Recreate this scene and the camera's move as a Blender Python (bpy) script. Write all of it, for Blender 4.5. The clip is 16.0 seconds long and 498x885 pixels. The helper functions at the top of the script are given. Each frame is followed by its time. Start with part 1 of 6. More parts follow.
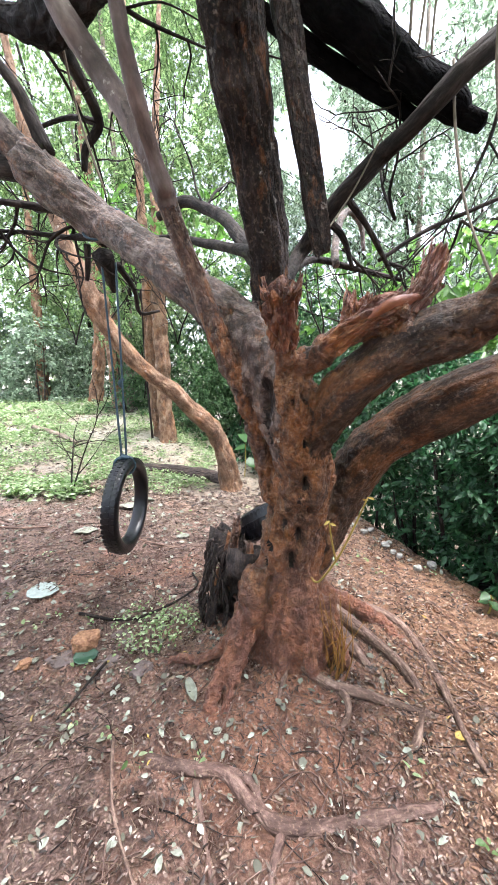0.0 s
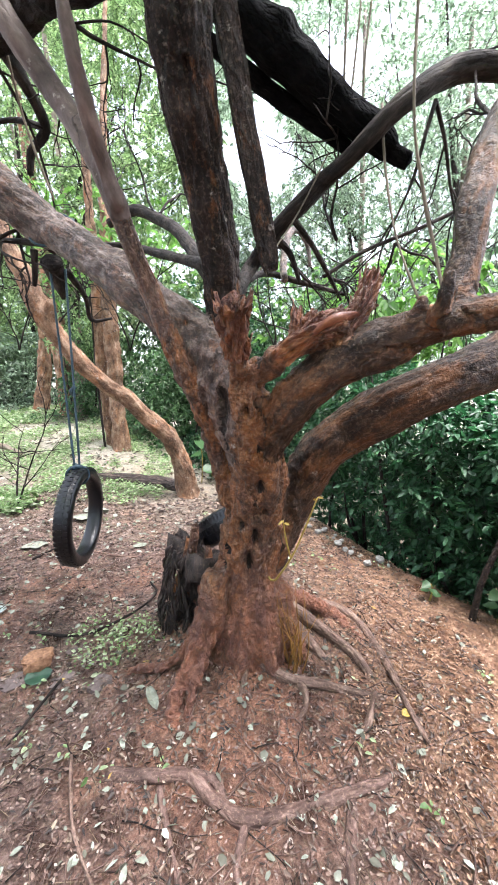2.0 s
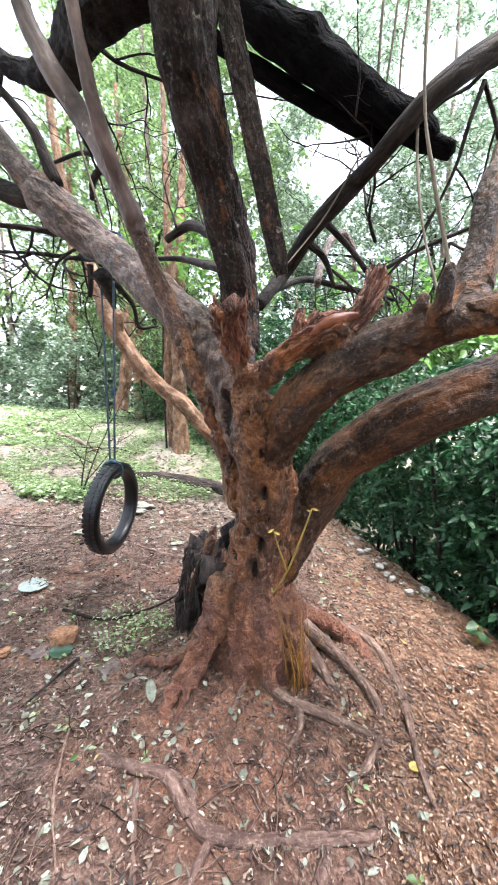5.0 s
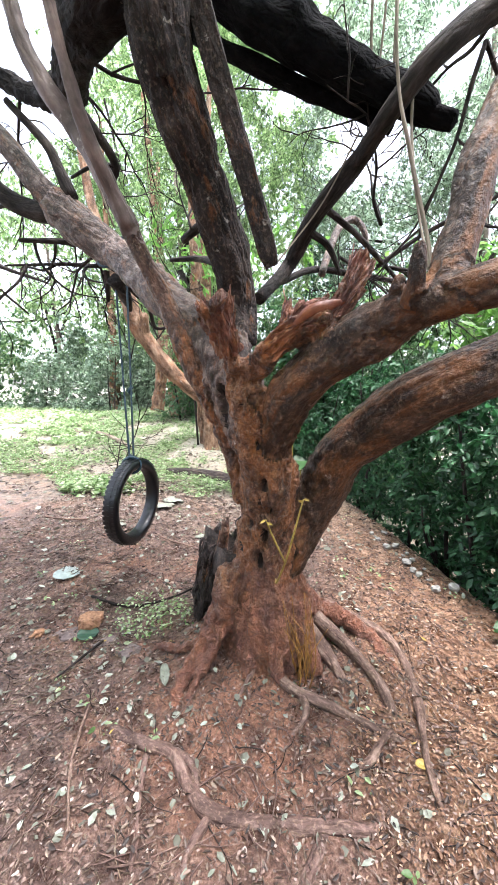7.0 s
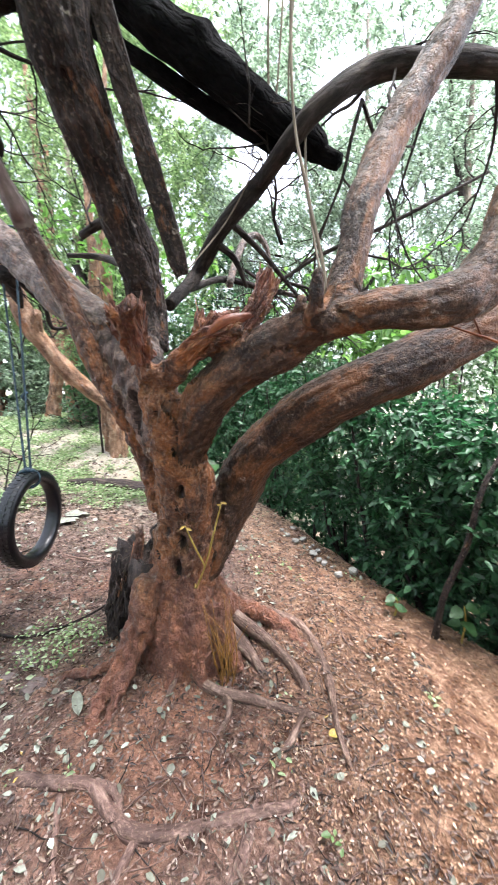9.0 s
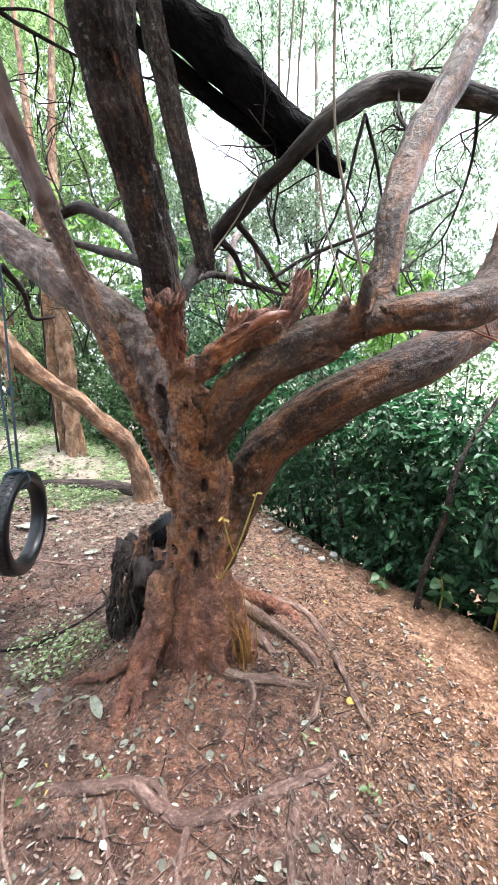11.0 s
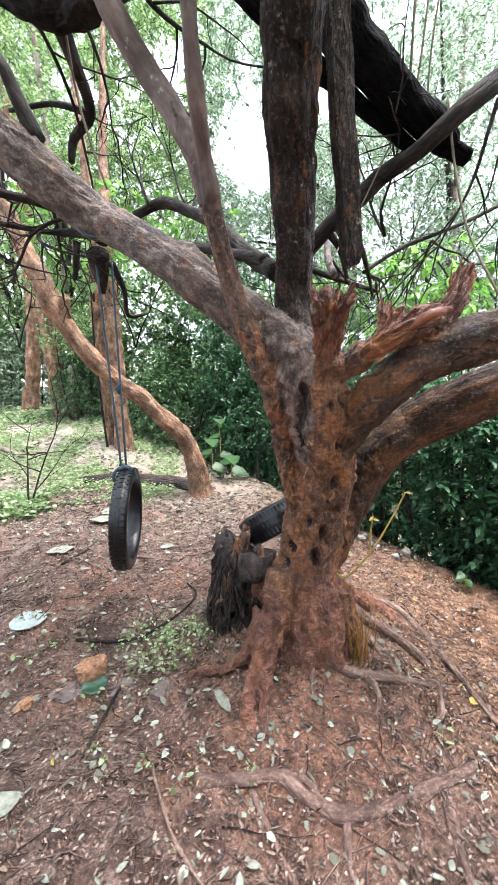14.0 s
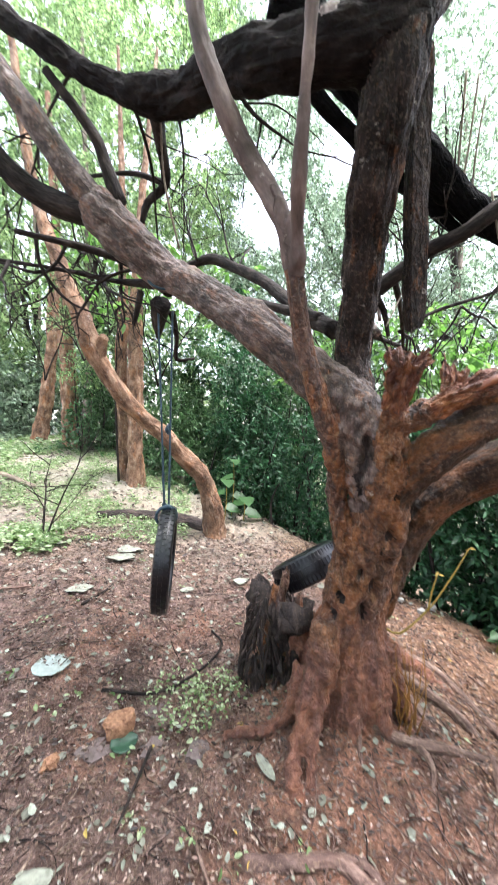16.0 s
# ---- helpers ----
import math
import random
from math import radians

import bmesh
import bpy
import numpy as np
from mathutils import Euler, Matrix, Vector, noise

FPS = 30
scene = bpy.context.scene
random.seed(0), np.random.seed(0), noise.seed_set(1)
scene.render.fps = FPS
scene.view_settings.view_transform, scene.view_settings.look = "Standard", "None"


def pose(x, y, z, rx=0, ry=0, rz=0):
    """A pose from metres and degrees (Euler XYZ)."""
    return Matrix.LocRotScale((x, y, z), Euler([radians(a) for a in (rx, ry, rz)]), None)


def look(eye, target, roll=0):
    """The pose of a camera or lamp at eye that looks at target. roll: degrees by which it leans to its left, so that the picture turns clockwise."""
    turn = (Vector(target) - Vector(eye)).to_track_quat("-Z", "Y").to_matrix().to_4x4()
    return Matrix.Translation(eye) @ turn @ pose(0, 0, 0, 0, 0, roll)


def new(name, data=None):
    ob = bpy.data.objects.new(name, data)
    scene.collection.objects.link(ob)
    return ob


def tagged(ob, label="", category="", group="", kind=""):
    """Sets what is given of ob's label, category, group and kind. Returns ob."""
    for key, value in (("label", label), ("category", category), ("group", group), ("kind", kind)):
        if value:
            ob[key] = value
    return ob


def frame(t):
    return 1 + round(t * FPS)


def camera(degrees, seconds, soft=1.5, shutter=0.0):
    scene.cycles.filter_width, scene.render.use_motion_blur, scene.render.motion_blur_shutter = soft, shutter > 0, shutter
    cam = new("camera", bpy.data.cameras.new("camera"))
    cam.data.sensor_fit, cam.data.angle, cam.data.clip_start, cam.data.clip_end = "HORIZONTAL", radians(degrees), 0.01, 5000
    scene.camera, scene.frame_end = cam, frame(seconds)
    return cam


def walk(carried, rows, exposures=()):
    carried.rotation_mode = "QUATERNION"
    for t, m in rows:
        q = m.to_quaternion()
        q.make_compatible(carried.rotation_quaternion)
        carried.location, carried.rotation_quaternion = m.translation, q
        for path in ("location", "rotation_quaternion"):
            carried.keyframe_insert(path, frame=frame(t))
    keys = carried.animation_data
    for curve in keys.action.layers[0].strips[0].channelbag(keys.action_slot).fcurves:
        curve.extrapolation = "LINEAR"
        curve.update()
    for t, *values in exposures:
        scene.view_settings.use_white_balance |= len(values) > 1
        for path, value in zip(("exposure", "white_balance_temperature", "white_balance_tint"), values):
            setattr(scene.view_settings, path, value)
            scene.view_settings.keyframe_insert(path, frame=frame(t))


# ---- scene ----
cam = camera(70.2, 16.0, 1.5, 0.5)
PATH = [
    (0, (0.082, 0.104, 1.410), (0.027, 2.065, 1.017), -0.15),
    (0.5, (0.090, 0.099, 1.410), (0.061, 2.060, 1.019), -0.18),
    (1, (0.099, 0.086, 1.413), (0.093, 2.052, 1.046), -0.12),
    (1.5, (0.107, 0.065, 1.414), (0.154, 2.028, 1.037), 0.53),
    (2, (0.083, 0.044, 1.420), (0.273, 2.002, 1.061), -0.07),
    (2.5, (0.094, 0.026, 1.409), (0.297, 1.983, 1.052), -0.83),
    (3, (0.204, 0.043, 1.404), (0.237, 2.012, 1.054), 0.99),
    (3.5, (0.294, 0.053, 1.402), (0.213, 2.017, 1.034), 0.67),
    (4, (0.333, 0.044, 1.400), (0.218, 2.007, 1.038), 0.58),
    (4.5, (0.313, 0.034, 1.407), (0.261, 2.008, 1.091), -1.24),
    (5, (0.373, 0.063, 1.396), (0.158, 2.027, 1.089), 1.60),
    (5.2, (0.422, 0.070, 1.396), (0.140, 2.029, 1.111), 1.01),
    (7.3, (0.556, 0.068, 1.385), (0.120, 1.990, 1.047), -0.72),
    (7.5, (0.551, 0.072, 1.390), (0.131, 1.998, 1.050), -0.97),
    (8, (0.552, 0.058, 1.395), (0.250, 2.011, 1.093), -0.64),
    (8.5, (0.554, 0.041, 1.400), (0.451, 2.018, 1.114), 0.11),
    (9, (0.534, 0.033, 1.399), (0.602, 2.007, 1.086), -0.21),
    (9.2, (0.513, 0.027, 1.396), (0.657, 1.995, 1.068), -0.50),
    (11.3, (0.154, 0.014, 1.395), (0.530, 1.948, 1.053), -0.05),
    (11.5, (0.139, 0.027, 1.394), (0.473, 1.965, 1.034), 0.04),
    (12, (0.093, 0.060, 1.393), (0.241, 2.024, 1.043), 0.41),
    (12.5, (-0.004, 0.095, 1.386), (0.004, 2.055, 0.988), 1.22),
    (13, (-0.093, 0.114, 1.392), (-0.003, 2.076, 1.014), 0.55),
    (13.5, (-0.190, 0.132, 1.408), (-0.047, 2.093, 1.039), 1.40),
    (14, (-0.323, 0.116, 1.416), (-0.025, 2.058, 1.043), -0.46),
    (14.5, (-0.448, 0.105, 1.425), (-0.118, 2.041, 1.050), -1.07),
    (15, (-0.506, 0.099, 1.432), (-0.116, 2.033, 1.108), -1.01),
    (15.5, (-0.554, 0.108, 1.437), (-0.175, 2.050, 1.146), 1.45),
    (16, (-0.608, 0.133, 1.443), (-0.285, 2.101, 1.292), 2.49),
]
walk(cam, [(t, look(eye, target, roll)) for t, eye, target, roll in PATH], exposures=((0.0, 2.9, 6350, 15), (16.0, 2.9, 6350, 15)))

# ---- world, sun, exposure ----
world = bpy.data.worlds.new("overcast_sky")
scene.world = world
world.use_nodes = True
wn, wl = world.node_tree.nodes, world.node_tree.links
sky = wn.new("ShaderNodeTexSky")
sky.sky_type, sky.sun_disc = "NISHITA", False
sky.sun_elevation, sky.sun_rotation = radians(75), radians(108)
sky.air_density, sky.dust_density, sky.ozone_density = 1.0, 2.0, 1.5
grey = wn.new("ShaderNodeHueSaturation")
grey.inputs["Saturation"].default_value = 0.42
wl.new(sky.outputs[0], grey.inputs["Color"])
wl.new(grey.outputs[0], wn["Background"].inputs["Color"])
wn["Background"].inputs["Strength"].default_value = 0.15
sun = new("sun", bpy.data.lights.new("sun", "SUN"))
sun.data.energy, sun.data.angle, sun.data.color = 2.2, radians(24), (1.0, 0.97, 0.97)
sun.matrix_world = look((1.5, -0.5, 6.0), (0, 0, 0))

# ---- number helpers ----
rng = np.random.default_rng(7)


def lattice(i, j, k):
    n = (i * 374761393 + j * 668265263 + k * 2147483647 + 1013904223) & 0xFFFFFFFF
    n = ((n ^ (n >> 13)) * 1274126177) & 0xFFFFFFFF
    return ((n ^ (n >> 16)) & 0xFFFF) / 65535.0


def vnoise(p):
    """Smooth noise from 0 to 1 at an array of places."""
    p = np.asarray(p, float)
    f = np.floor(p)
    u = p - f
    u = u * u * (3 - 2 * u)
    i, j, k = (f[:, a].astype(np.int64) + 4096 for a in range(3))
    out = 0
    for a in (0, 1):
        for b in (0, 1):
            for c in (0, 1):
                w = (u[:, 0] if a else 1 - u[:, 0]) * (u[:, 1] if b else 1 - u[:, 1]) * (u[:, 2] if c else 1 - u[:, 2])
                out = out + w * lattice(i + a, j + b, k + c)
    return out


def fbm(p, octaves=3):
    p = np.asarray(p, float)
    total, amp = 0, 1.0
    for o in range(octaves):
        total = total + amp * (vnoise(p * 2 ** o + 17.3 * o) - 0.5)
        amp *= 0.5
    return total


def ease(a, b, x):
    u = np.clip((np.asarray(x, float) - a) / (b - a), 0, 1)
    return u * u * (3 - 2 * u)


def ditch(x, y):
    """How far a place lies past the rim of the ditch."""
    return x - (1.0 + (4.0 - y) * 0.45)


def height(x, y):
    """The ground's height."""
    x, y = np.asarray(x, float), np.asarray(y, float)
    z = -0.17 + 0.15 * np.exp(-(((x - 0.25) / 0.62) ** 2 + ((y - 1.85) / 0.5) ** 2))
    z = z + 0.09 * ease(1.6, 3.2, y) * ease(1.6, 0.6, x) + 0.12 * ease(-0.5, -1.4, x) * ease(1.5, 2.4, y)
    z = z + 0.55 * ease(4.2, 9.0, y - 0.25 * x) * ease(1.0, -2.0, x)
    z = z - 0.75 * ease(-0.05, 1.1, ditch(x, y)) * ease(16, 8, y) * ease(5.5, 3.5, x)
    return z


# ---- materials ----
def nodes_of(name):
    m = bpy.data.materials.new(name)
    m.use_nodes = True
    nt = m.node_tree
    return m, nt, nt.nodes["Principled BSDF"]


def ramp(nt, stops, source):
    r = nt.nodes.new("ShaderNodeValToRGB")
    while len(r.color_ramp.elements) < len(stops):
        r.color_ramp.elements.new(0.5)
    for e, (at, c) in zip(r.color_ramp.elements, stops):
        e.position, e.color = at, (*c, 1)
    nt.links.new(source, r.inputs[0])
    return r.outputs[0]


def noise_node(nt, vector, scale, detail=4, rough=0.6):
    n = nt.nodes.new("ShaderNodeTexNoise")
    n.inputs["Scale"].default_value, n.inputs["Detail"].default_value, n.inputs["Roughness"].default_value = scale, detail, rough
    if vector is not None:
        nt.links.new(vector, n.inputs["Vector"])
    return n.outputs["Fac"]


def mix(nt, fac, a, b, mode="MIX"):
    m = nt.nodes.new("ShaderNodeMix")
    m.data_type, m.blend_type = "RGBA", mode
    for socket, v in ((m.inputs["Factor"], fac), (m.inputs[6], a), (m.inputs[7], b)):
        if hasattr(v, "is_linked"):
            nt.links.new(v, socket)
        elif isinstance(v, tuple):
            socket.default_value = (*v, 1)
        else:
            socket.default_value = v
    return m.outputs[2]


def bump(nt, bsdf, source, strength, distance):
    b = nt.nodes.new("ShaderNodeBump")
    b.inputs["Strength"].default_value, b.inputs["Distance"].default_value = strength, distance
    nt.links.new(source, b.inputs["Height"])
    nt.links.new(b.outputs[0], bsdf.inputs["Normal"])


def maths(nt, op, a, b=0.0):
    m = nt.nodes.new("ShaderNodeMath")
    m.operation = op
    for socket, v in zip(m.inputs, (a, b)):
        if hasattr(v, "is_linked"):
            nt.links.new(v, socket)
        else:
            socket.default_value = v
    return m.outputs[0]


def place(nt):
    g = nt.nodes.new("ShaderNodeNewGeometry")
    return g.outputs["Position"]


def bark_material(name, dark, mid, light, stretch=0.25, scale=28, red=0.0, lichen=0.0, mud=False, gloss=0.75, deep=0.012, fleck=0.0, patch_size=17, spec=0.3, blotch=0.0, cracks=1.6, knobs=0.0, tint=0.75):
    """Bark whose grain runs along the limb, by the attribute grain."""
    m, nt, bsdf = nodes_of(name)
    at = nt.nodes.new("ShaderNodeAttribute")
    at.attribute_name = "grain"
    mp = nt.nodes.new("ShaderNodeMapping")
    mp.inputs["Scale"].default_value = (1, 1, stretch)
    nt.links.new(at.outputs["Vector"], mp.inputs["Vector"])
    vec, pos = mp.outputs[0], place(nt)
    fine = noise_node(nt, vec, scale, 6, 0.65)
    col = ramp(nt, [(0.3, dark), (0.5, mid), (0.72, light)], fine)
    big = noise_node(nt, pos, 5.0, 4, 0.6)
    col = mix(nt, ramp(nt, [(0.38, (0, 0, 0)), (0.66, (0.72,) * 3)], big), col, tuple(0.45 * c for c in dark))
    if red:
        mp2 = nt.nodes.new("ShaderNodeMapping")
        mp2.inputs["Scale"].default_value = (1, 1, 0.4)
        nt.links.new(at.outputs["Vector"], mp2.inputs["Vector"])
        patch = noise_node(nt, mp2.outputs[0], patch_size, 6, 0.7)
        lo = 0.64 - 0.2 * red
        col = mix(nt, ramp(nt, [(lo, (0, 0, 0)), (lo + 0.2, (tint,) * 3)], patch), col, mix(nt, fine, (0.17, 0.045, 0.012), (0.60, 0.225, 0.050)))
    if fleck:
        scale_spots = noise_node(nt, pos, 75, 3, 0.6)
        col = mix(nt, ramp(nt, [(0.54, (0, 0, 0)), (0.66, (fleck,) * 3)], scale_spots), col, (0.40, 0.27, 0.19))
        col = mix(nt, ramp(nt, [(0.34, (0.8 * fleck + 0.2,) * 3), (0.44, (0, 0, 0))], scale_spots), col, dark)
    if lichen:
        spots = noise_node(nt, pos, 16, 5, 0.7)
        lo = 0.66 - 0.14 * lichen
        col = mix(nt, ramp(nt, [(lo, (0, 0, 0)), (lo + 0.08, (0.7,) * 3)], spots), col, (0.42, 0.37, 0.32))
    if blotch:
        wide = noise_node(nt, pos, 13, 6, 0.65)
        col = mix(nt, ramp(nt, [(0.53, (0, 0, 0)), (0.62, (blotch,) * 3)], wide), col, mix(nt, fine, (0.14, 0.10, 0.088), (0.35, 0.28, 0.25)))
        col = mix(nt, ramp(nt, [(0.38, (blotch,) * 3), (0.46, (0, 0, 0))], wide), col, mix(nt, fine, (0.012, 0.008, 0.007), (0.06, 0.036, 0.028)))
    if mud:
        sep = nt.nodes.new("ShaderNodeSeparateXYZ")
        nt.links.new(pos, sep.inputs[0])
        edge = maths(nt, "ADD", sep.outputs["Z"], maths(nt, "MULTIPLY", big, -0.9))
        wet = ramp(nt, [(0.0, (0.6,) * 3), (0.4, (0, 0, 0))], maths(nt, "ADD", edge, 0.25))
        col = mix(nt, wet, col, mix(nt, fine, (0.028, 0.009, 0.007), (0.42, 0.185, 0.135)))
    nt.links.new(col, bsdf.inputs["Base Color"])
    nt.links.new(ramp(nt, [(0.3, (gloss - 0.1,) * 3), (0.7, (gloss + 0.1,) * 3)], big), bsdf.inputs["Roughness"])
    bsdf.inputs["Specular IOR Level"].default_value = spec
    crack = nt.nodes.new("ShaderNodeTexVoronoi")
    crack.feature, crack.inputs["Scale"].default_value = "DISTANCE_TO_EDGE", scale * 0.9
    nt.links.new(vec, crack.inputs["Vector"])
    grit = maths(nt, "ADD", noise_node(nt, pos, 150, 3, 0.6), maths(nt, "MULTIPLY", noise_node(nt, pos, 48, 4, 0.6), knobs))
    rise = maths(nt, "ADD", maths(nt, "ADD", maths(nt, "MULTIPLY", fine, 1.2), maths(nt, "MULTIPLY", grit, 0.35)), maths(nt, "MINIMUM", maths(nt, "MULTIPLY", crack.outputs["Distance"], cracks), cracks * 0.22))
    bump(nt, bsdf, rise, 1.0, deep)
    return m


def leaf_material(name, stops, gloss=0.45, through_light=0.35, glow=1.5):
    """Leaves that vary one by one and let light through."""
    m, nt, bsdf = nodes_of(name)
    g = nt.nodes.new("ShaderNodeNewGeometry")
    col = ramp(nt, stops, g.outputs["Random Per Island"])
    col = mix(nt, ramp(nt, [(0.35, (0.5,) * 3), (0.65, (0, 0, 0))], noise_node(nt, g.outputs["Position"], 40, 3)), col, tuple(0.6 * c for c in stops[0][1]))
    nt.links.new(col, bsdf.inputs["Base Color"])
    bsdf.inputs["Roughness"].default_value = gloss
    if through_light:
        tr = nt.nodes.new("ShaderNodeBsdfTranslucent")
        bright = nt.nodes.new("ShaderNodeHueSaturation")
        bright.inputs["Value"].default_value, bright.inputs["Saturation"].default_value = glow, 1.1
        nt.links.new(col, bright.inputs["Color"])
        nt.links.new(bright.outputs[0], tr.inputs["Color"])
        ms = nt.nodes.new("ShaderNodeMixShader")
        ms.inputs[0].default_value = through_light
        nt.links.new(bsdf.outputs[0], ms.inputs[1])
        nt.links.new(tr.outputs[0], ms.inputs[2])
        nt.links.new(ms.outputs[0], nt.nodes["Material Output"].inputs["Surface"])
    return m


def plain_material(name, a, b, scale=20, gloss=0.7, metal=0.0, deep=0.003):
    m, nt, bsdf = nodes_of(name)
    tc = nt.nodes.new("ShaderNodeTexCoord").outputs["Object"]
    n = noise_node(nt, tc, scale, 5)
    n2 = noise_node(nt, tc, scale * 0.17, 3)
    col = mix(nt, ramp(nt, [(0.4, (0, 0, 0)), (0.65, (0.6,) * 3)], n2), ramp(nt, [(0.3, a), (0.7, b)], n), tuple(0.7 * v for v in a))
    nt.links.new(col, bsdf.inputs["Base Color"])
    bsdf.inputs["Roughness"].default_value, bsdf.inputs["Metallic"].default_value = gloss, metal
    bump(nt, bsdf, n, 0.6, deep)
    return m


def soil_material():
    m, nt, bsdf = nodes_of("red_soil")
    pos = place(nt)
    sep = nt.nodes.new("ShaderNodeSeparateXYZ")
    nt.links.new(pos, sep.inputs[0])
    X, Y = sep.outputs["X"], sep.outputs["Y"]
    fine, mid, big = noise_node(nt, pos, 60, 6, 0.7), noise_node(nt, pos, 14, 5, 0.65), noise_node(nt, pos, 2.3, 4, 0.6)
    brown = ramp(nt, [(0.3, (0.032, 0.021, 0.018)), (0.5, (0.185, 0.112, 0.088)), (0.75, (0.46, 0.335, 0.275))], fine)
    red = ramp(nt, [(0.3, (0.085, 0.033, 0.019)), (0.5, (0.29, 0.132, 0.078)), (0.78, (0.50, 0.29, 0.20))], fine)
    tan = ramp(nt, [(0.32, (0.065, 0.028, 0.014)), (0.5, (0.235, 0.118, 0.064)), (0.68, (0.47, 0.29, 0.18))], mid)
    # trodden red earth round the trunk and in patches beyond it
    dx, dy = maths(nt, "SUBTRACT", X, 0.3), maths(nt, "SUBTRACT", Y, 1.65)
    dist = maths(nt, "SQRT", maths(nt, "ADD", maths(nt, "MULTIPLY", dx, dx), maths(nt, "MULTIPLY", dy, dy)))
    near = ramp(nt, [(0.25, (1, 1, 1)), (0.6, (0, 0, 0))], maths(nt, "ADD", maths(nt, "MULTIPLY", dist, 0.55), maths(nt, "SUBTRACT", maths(nt, "MULTIPLY", big, 0.7), 0.3)))
    col = mix(nt, near, brown, red)
    col = mix(nt, ramp(nt, [(0.48, (0, 0, 0)), (0.64, (0.75,) * 3)], noise_node(nt, pos, 1.5, 4)), col, red)
    # damp dark patches
    damp = noise_node(nt, pos, 7, 5, 0.65)
    col = mix(nt, ramp(nt, [(0.40, (0.85,) * 3), (0.54, (0, 0, 0))], damp), col, mix(nt, fine, (0.03, 0.018, 0.015), (0.12, 0.07, 0.055)))
    # dry chips towards the ditch
    side = maths(nt, "ADD", maths(nt, "ADD", X, maths(nt, "MULTIPLY", Y, 0.12)), maths(nt, "MULTIPLY", big, 0.5))
    col = mix(nt, ramp(nt, [(0.0, (0, 0, 0)), (0.35, (0.85,) * 3)], maths(nt, "SUBTRACT", side, 1.1)), col, tan)
    # pale dry soil under the far grass, lightened further for its sunlit glare
    col = mix(nt, ramp(nt, [(0.45, (0, 0, 0)), (0.8, (0.75,) * 3)], maths(nt, "ADD", maths(nt, "MULTIPLY", Y, 0.11), maths(nt, "MULTIPLY", mid, 0.25))), col, mix(nt, fine, (0.26, 0.25, 0.17), (0.60, 0.57, 0.46)))
    nt.links.new(col, bsdf.inputs["Base Color"])
    nt.links.new(ramp(nt, [(0.40, (0.26,) * 3), (0.6, (0.72,) * 3)], damp), bsdf.inputs["Roughness"])
    bump(nt, bsdf, maths(nt, "ADD", fine, maths(nt, "MULTIPLY", mid, 1.5)), 1.0, 0.034)
    return m


SOIL = soil_material()
BARK = bark_material("scaly_brown_bark", (0.016, 0.006, 0.0035), (0.15, 0.059, 0.026), (0.45, 0.22, 0.11), 0.7, 34, red=0.9, lichen=0.15, tint=0.68, mud=True, gloss=0.38, deep=0.030, fleck=0.45, patch_size=9, spec=0.5, cracks=0.5, knobs=2.5)
BARK_GREY = bark_material("grey_limb_bark", (0.018, 0.011, 0.009), (0.095, 0.056, 0.042), (0.30, 0.215, 0.175), 0.5, 30, tint=0.5, red=0.5, lichen=0.3, gloss=0.52, deep=0.018, fleck=0.3, spec=0.45, blotch=0.6, cracks=0.7)
BARK_STEM = bark_material("cracked_upright_bark", (0.007, 0.0045, 0.004), (0.030, 0.019, 0.015), (0.095, 0.063, 0.05), 0.45, 34, red=0.35, lichen=0.25, gloss=0.75, deep=0.024, fleck=0.15, patch_size=12)
BARK_MOSS = bark_material("dark_smooth_limb_bark", (0.007, 0.0035, 0.002), (0.045, 0.021, 0.011), (0.165, 0.088, 0.048), 0.6, 30, tint=0.5, red=0.75, lichen=0.12, gloss=0.5, deep=0.016, fleck=0.2, patch_size=8, spec=0.35, cracks=0.6, knobs=1.2)
BARK_RED = bark_material("rough_reddish_bark", (0.020, 0.009, 0.006), (0.095, 0.042, 0.026), (0.24, 0.135, 0.085), 0.6, 40, red=0.75, lichen=0.12, gloss=0.48, deep=0.018, fleck=0.25, patch_size=12, spec=0.45)
BARK_SMOOTH = bark_material("smooth_mauve_bark", (0.06, 0.042, 0.036), (0.145, 0.10, 0.086), (0.26, 0.19, 0.165), 0.4, 22, lichen=0.2, gloss=0.6, deep=0.004)
# darker copy of the branch bark; the overhead limb's backlit shade is in the colour
BARK_SILHOUETTE = bark_material("silhouette_limb_bark", (0.004, 0.003, 0.003), (0.014, 0.010, 0.009), (0.045, 0.034, 0.029), 0.4, 34, gloss=0.82, deep=0.014, spec=0.15)
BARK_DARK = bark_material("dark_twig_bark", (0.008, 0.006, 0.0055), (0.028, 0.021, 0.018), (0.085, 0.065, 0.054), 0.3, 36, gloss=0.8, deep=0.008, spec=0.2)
BARK_PALE = bark_material("peeling_tan_bark", (0.07, 0.036, 0.021), (0.29, 0.16, 0.092), (0.58, 0.41, 0.28), 0.5, 15, red=0.55, lichen=0.35, gloss=0.7, deep=0.035, fleck=0.35, patch_size=7, cracks=0.8, knobs=1.0)
BARK_FAR = bark_material("pale_grey_trunk_bark", (0.12, 0.095, 0.075), (0.27, 0.22, 0.18), (0.46, 0.40, 0.34), 0.4, 8, lichen=0.3, gloss=0.75, deep=0.02, cracks=0.5)
TORN = bark_material("torn_red_heartwood", (0.03, 0.009, 0.006), (0.20, 0.062, 0.034), (0.52, 0.25, 0.16), 0.3, 60, red=1.0, lichen=0.12, gloss=0.42, deep=0.03, fleck=0.2, spec=0.45, blotch=0.2)
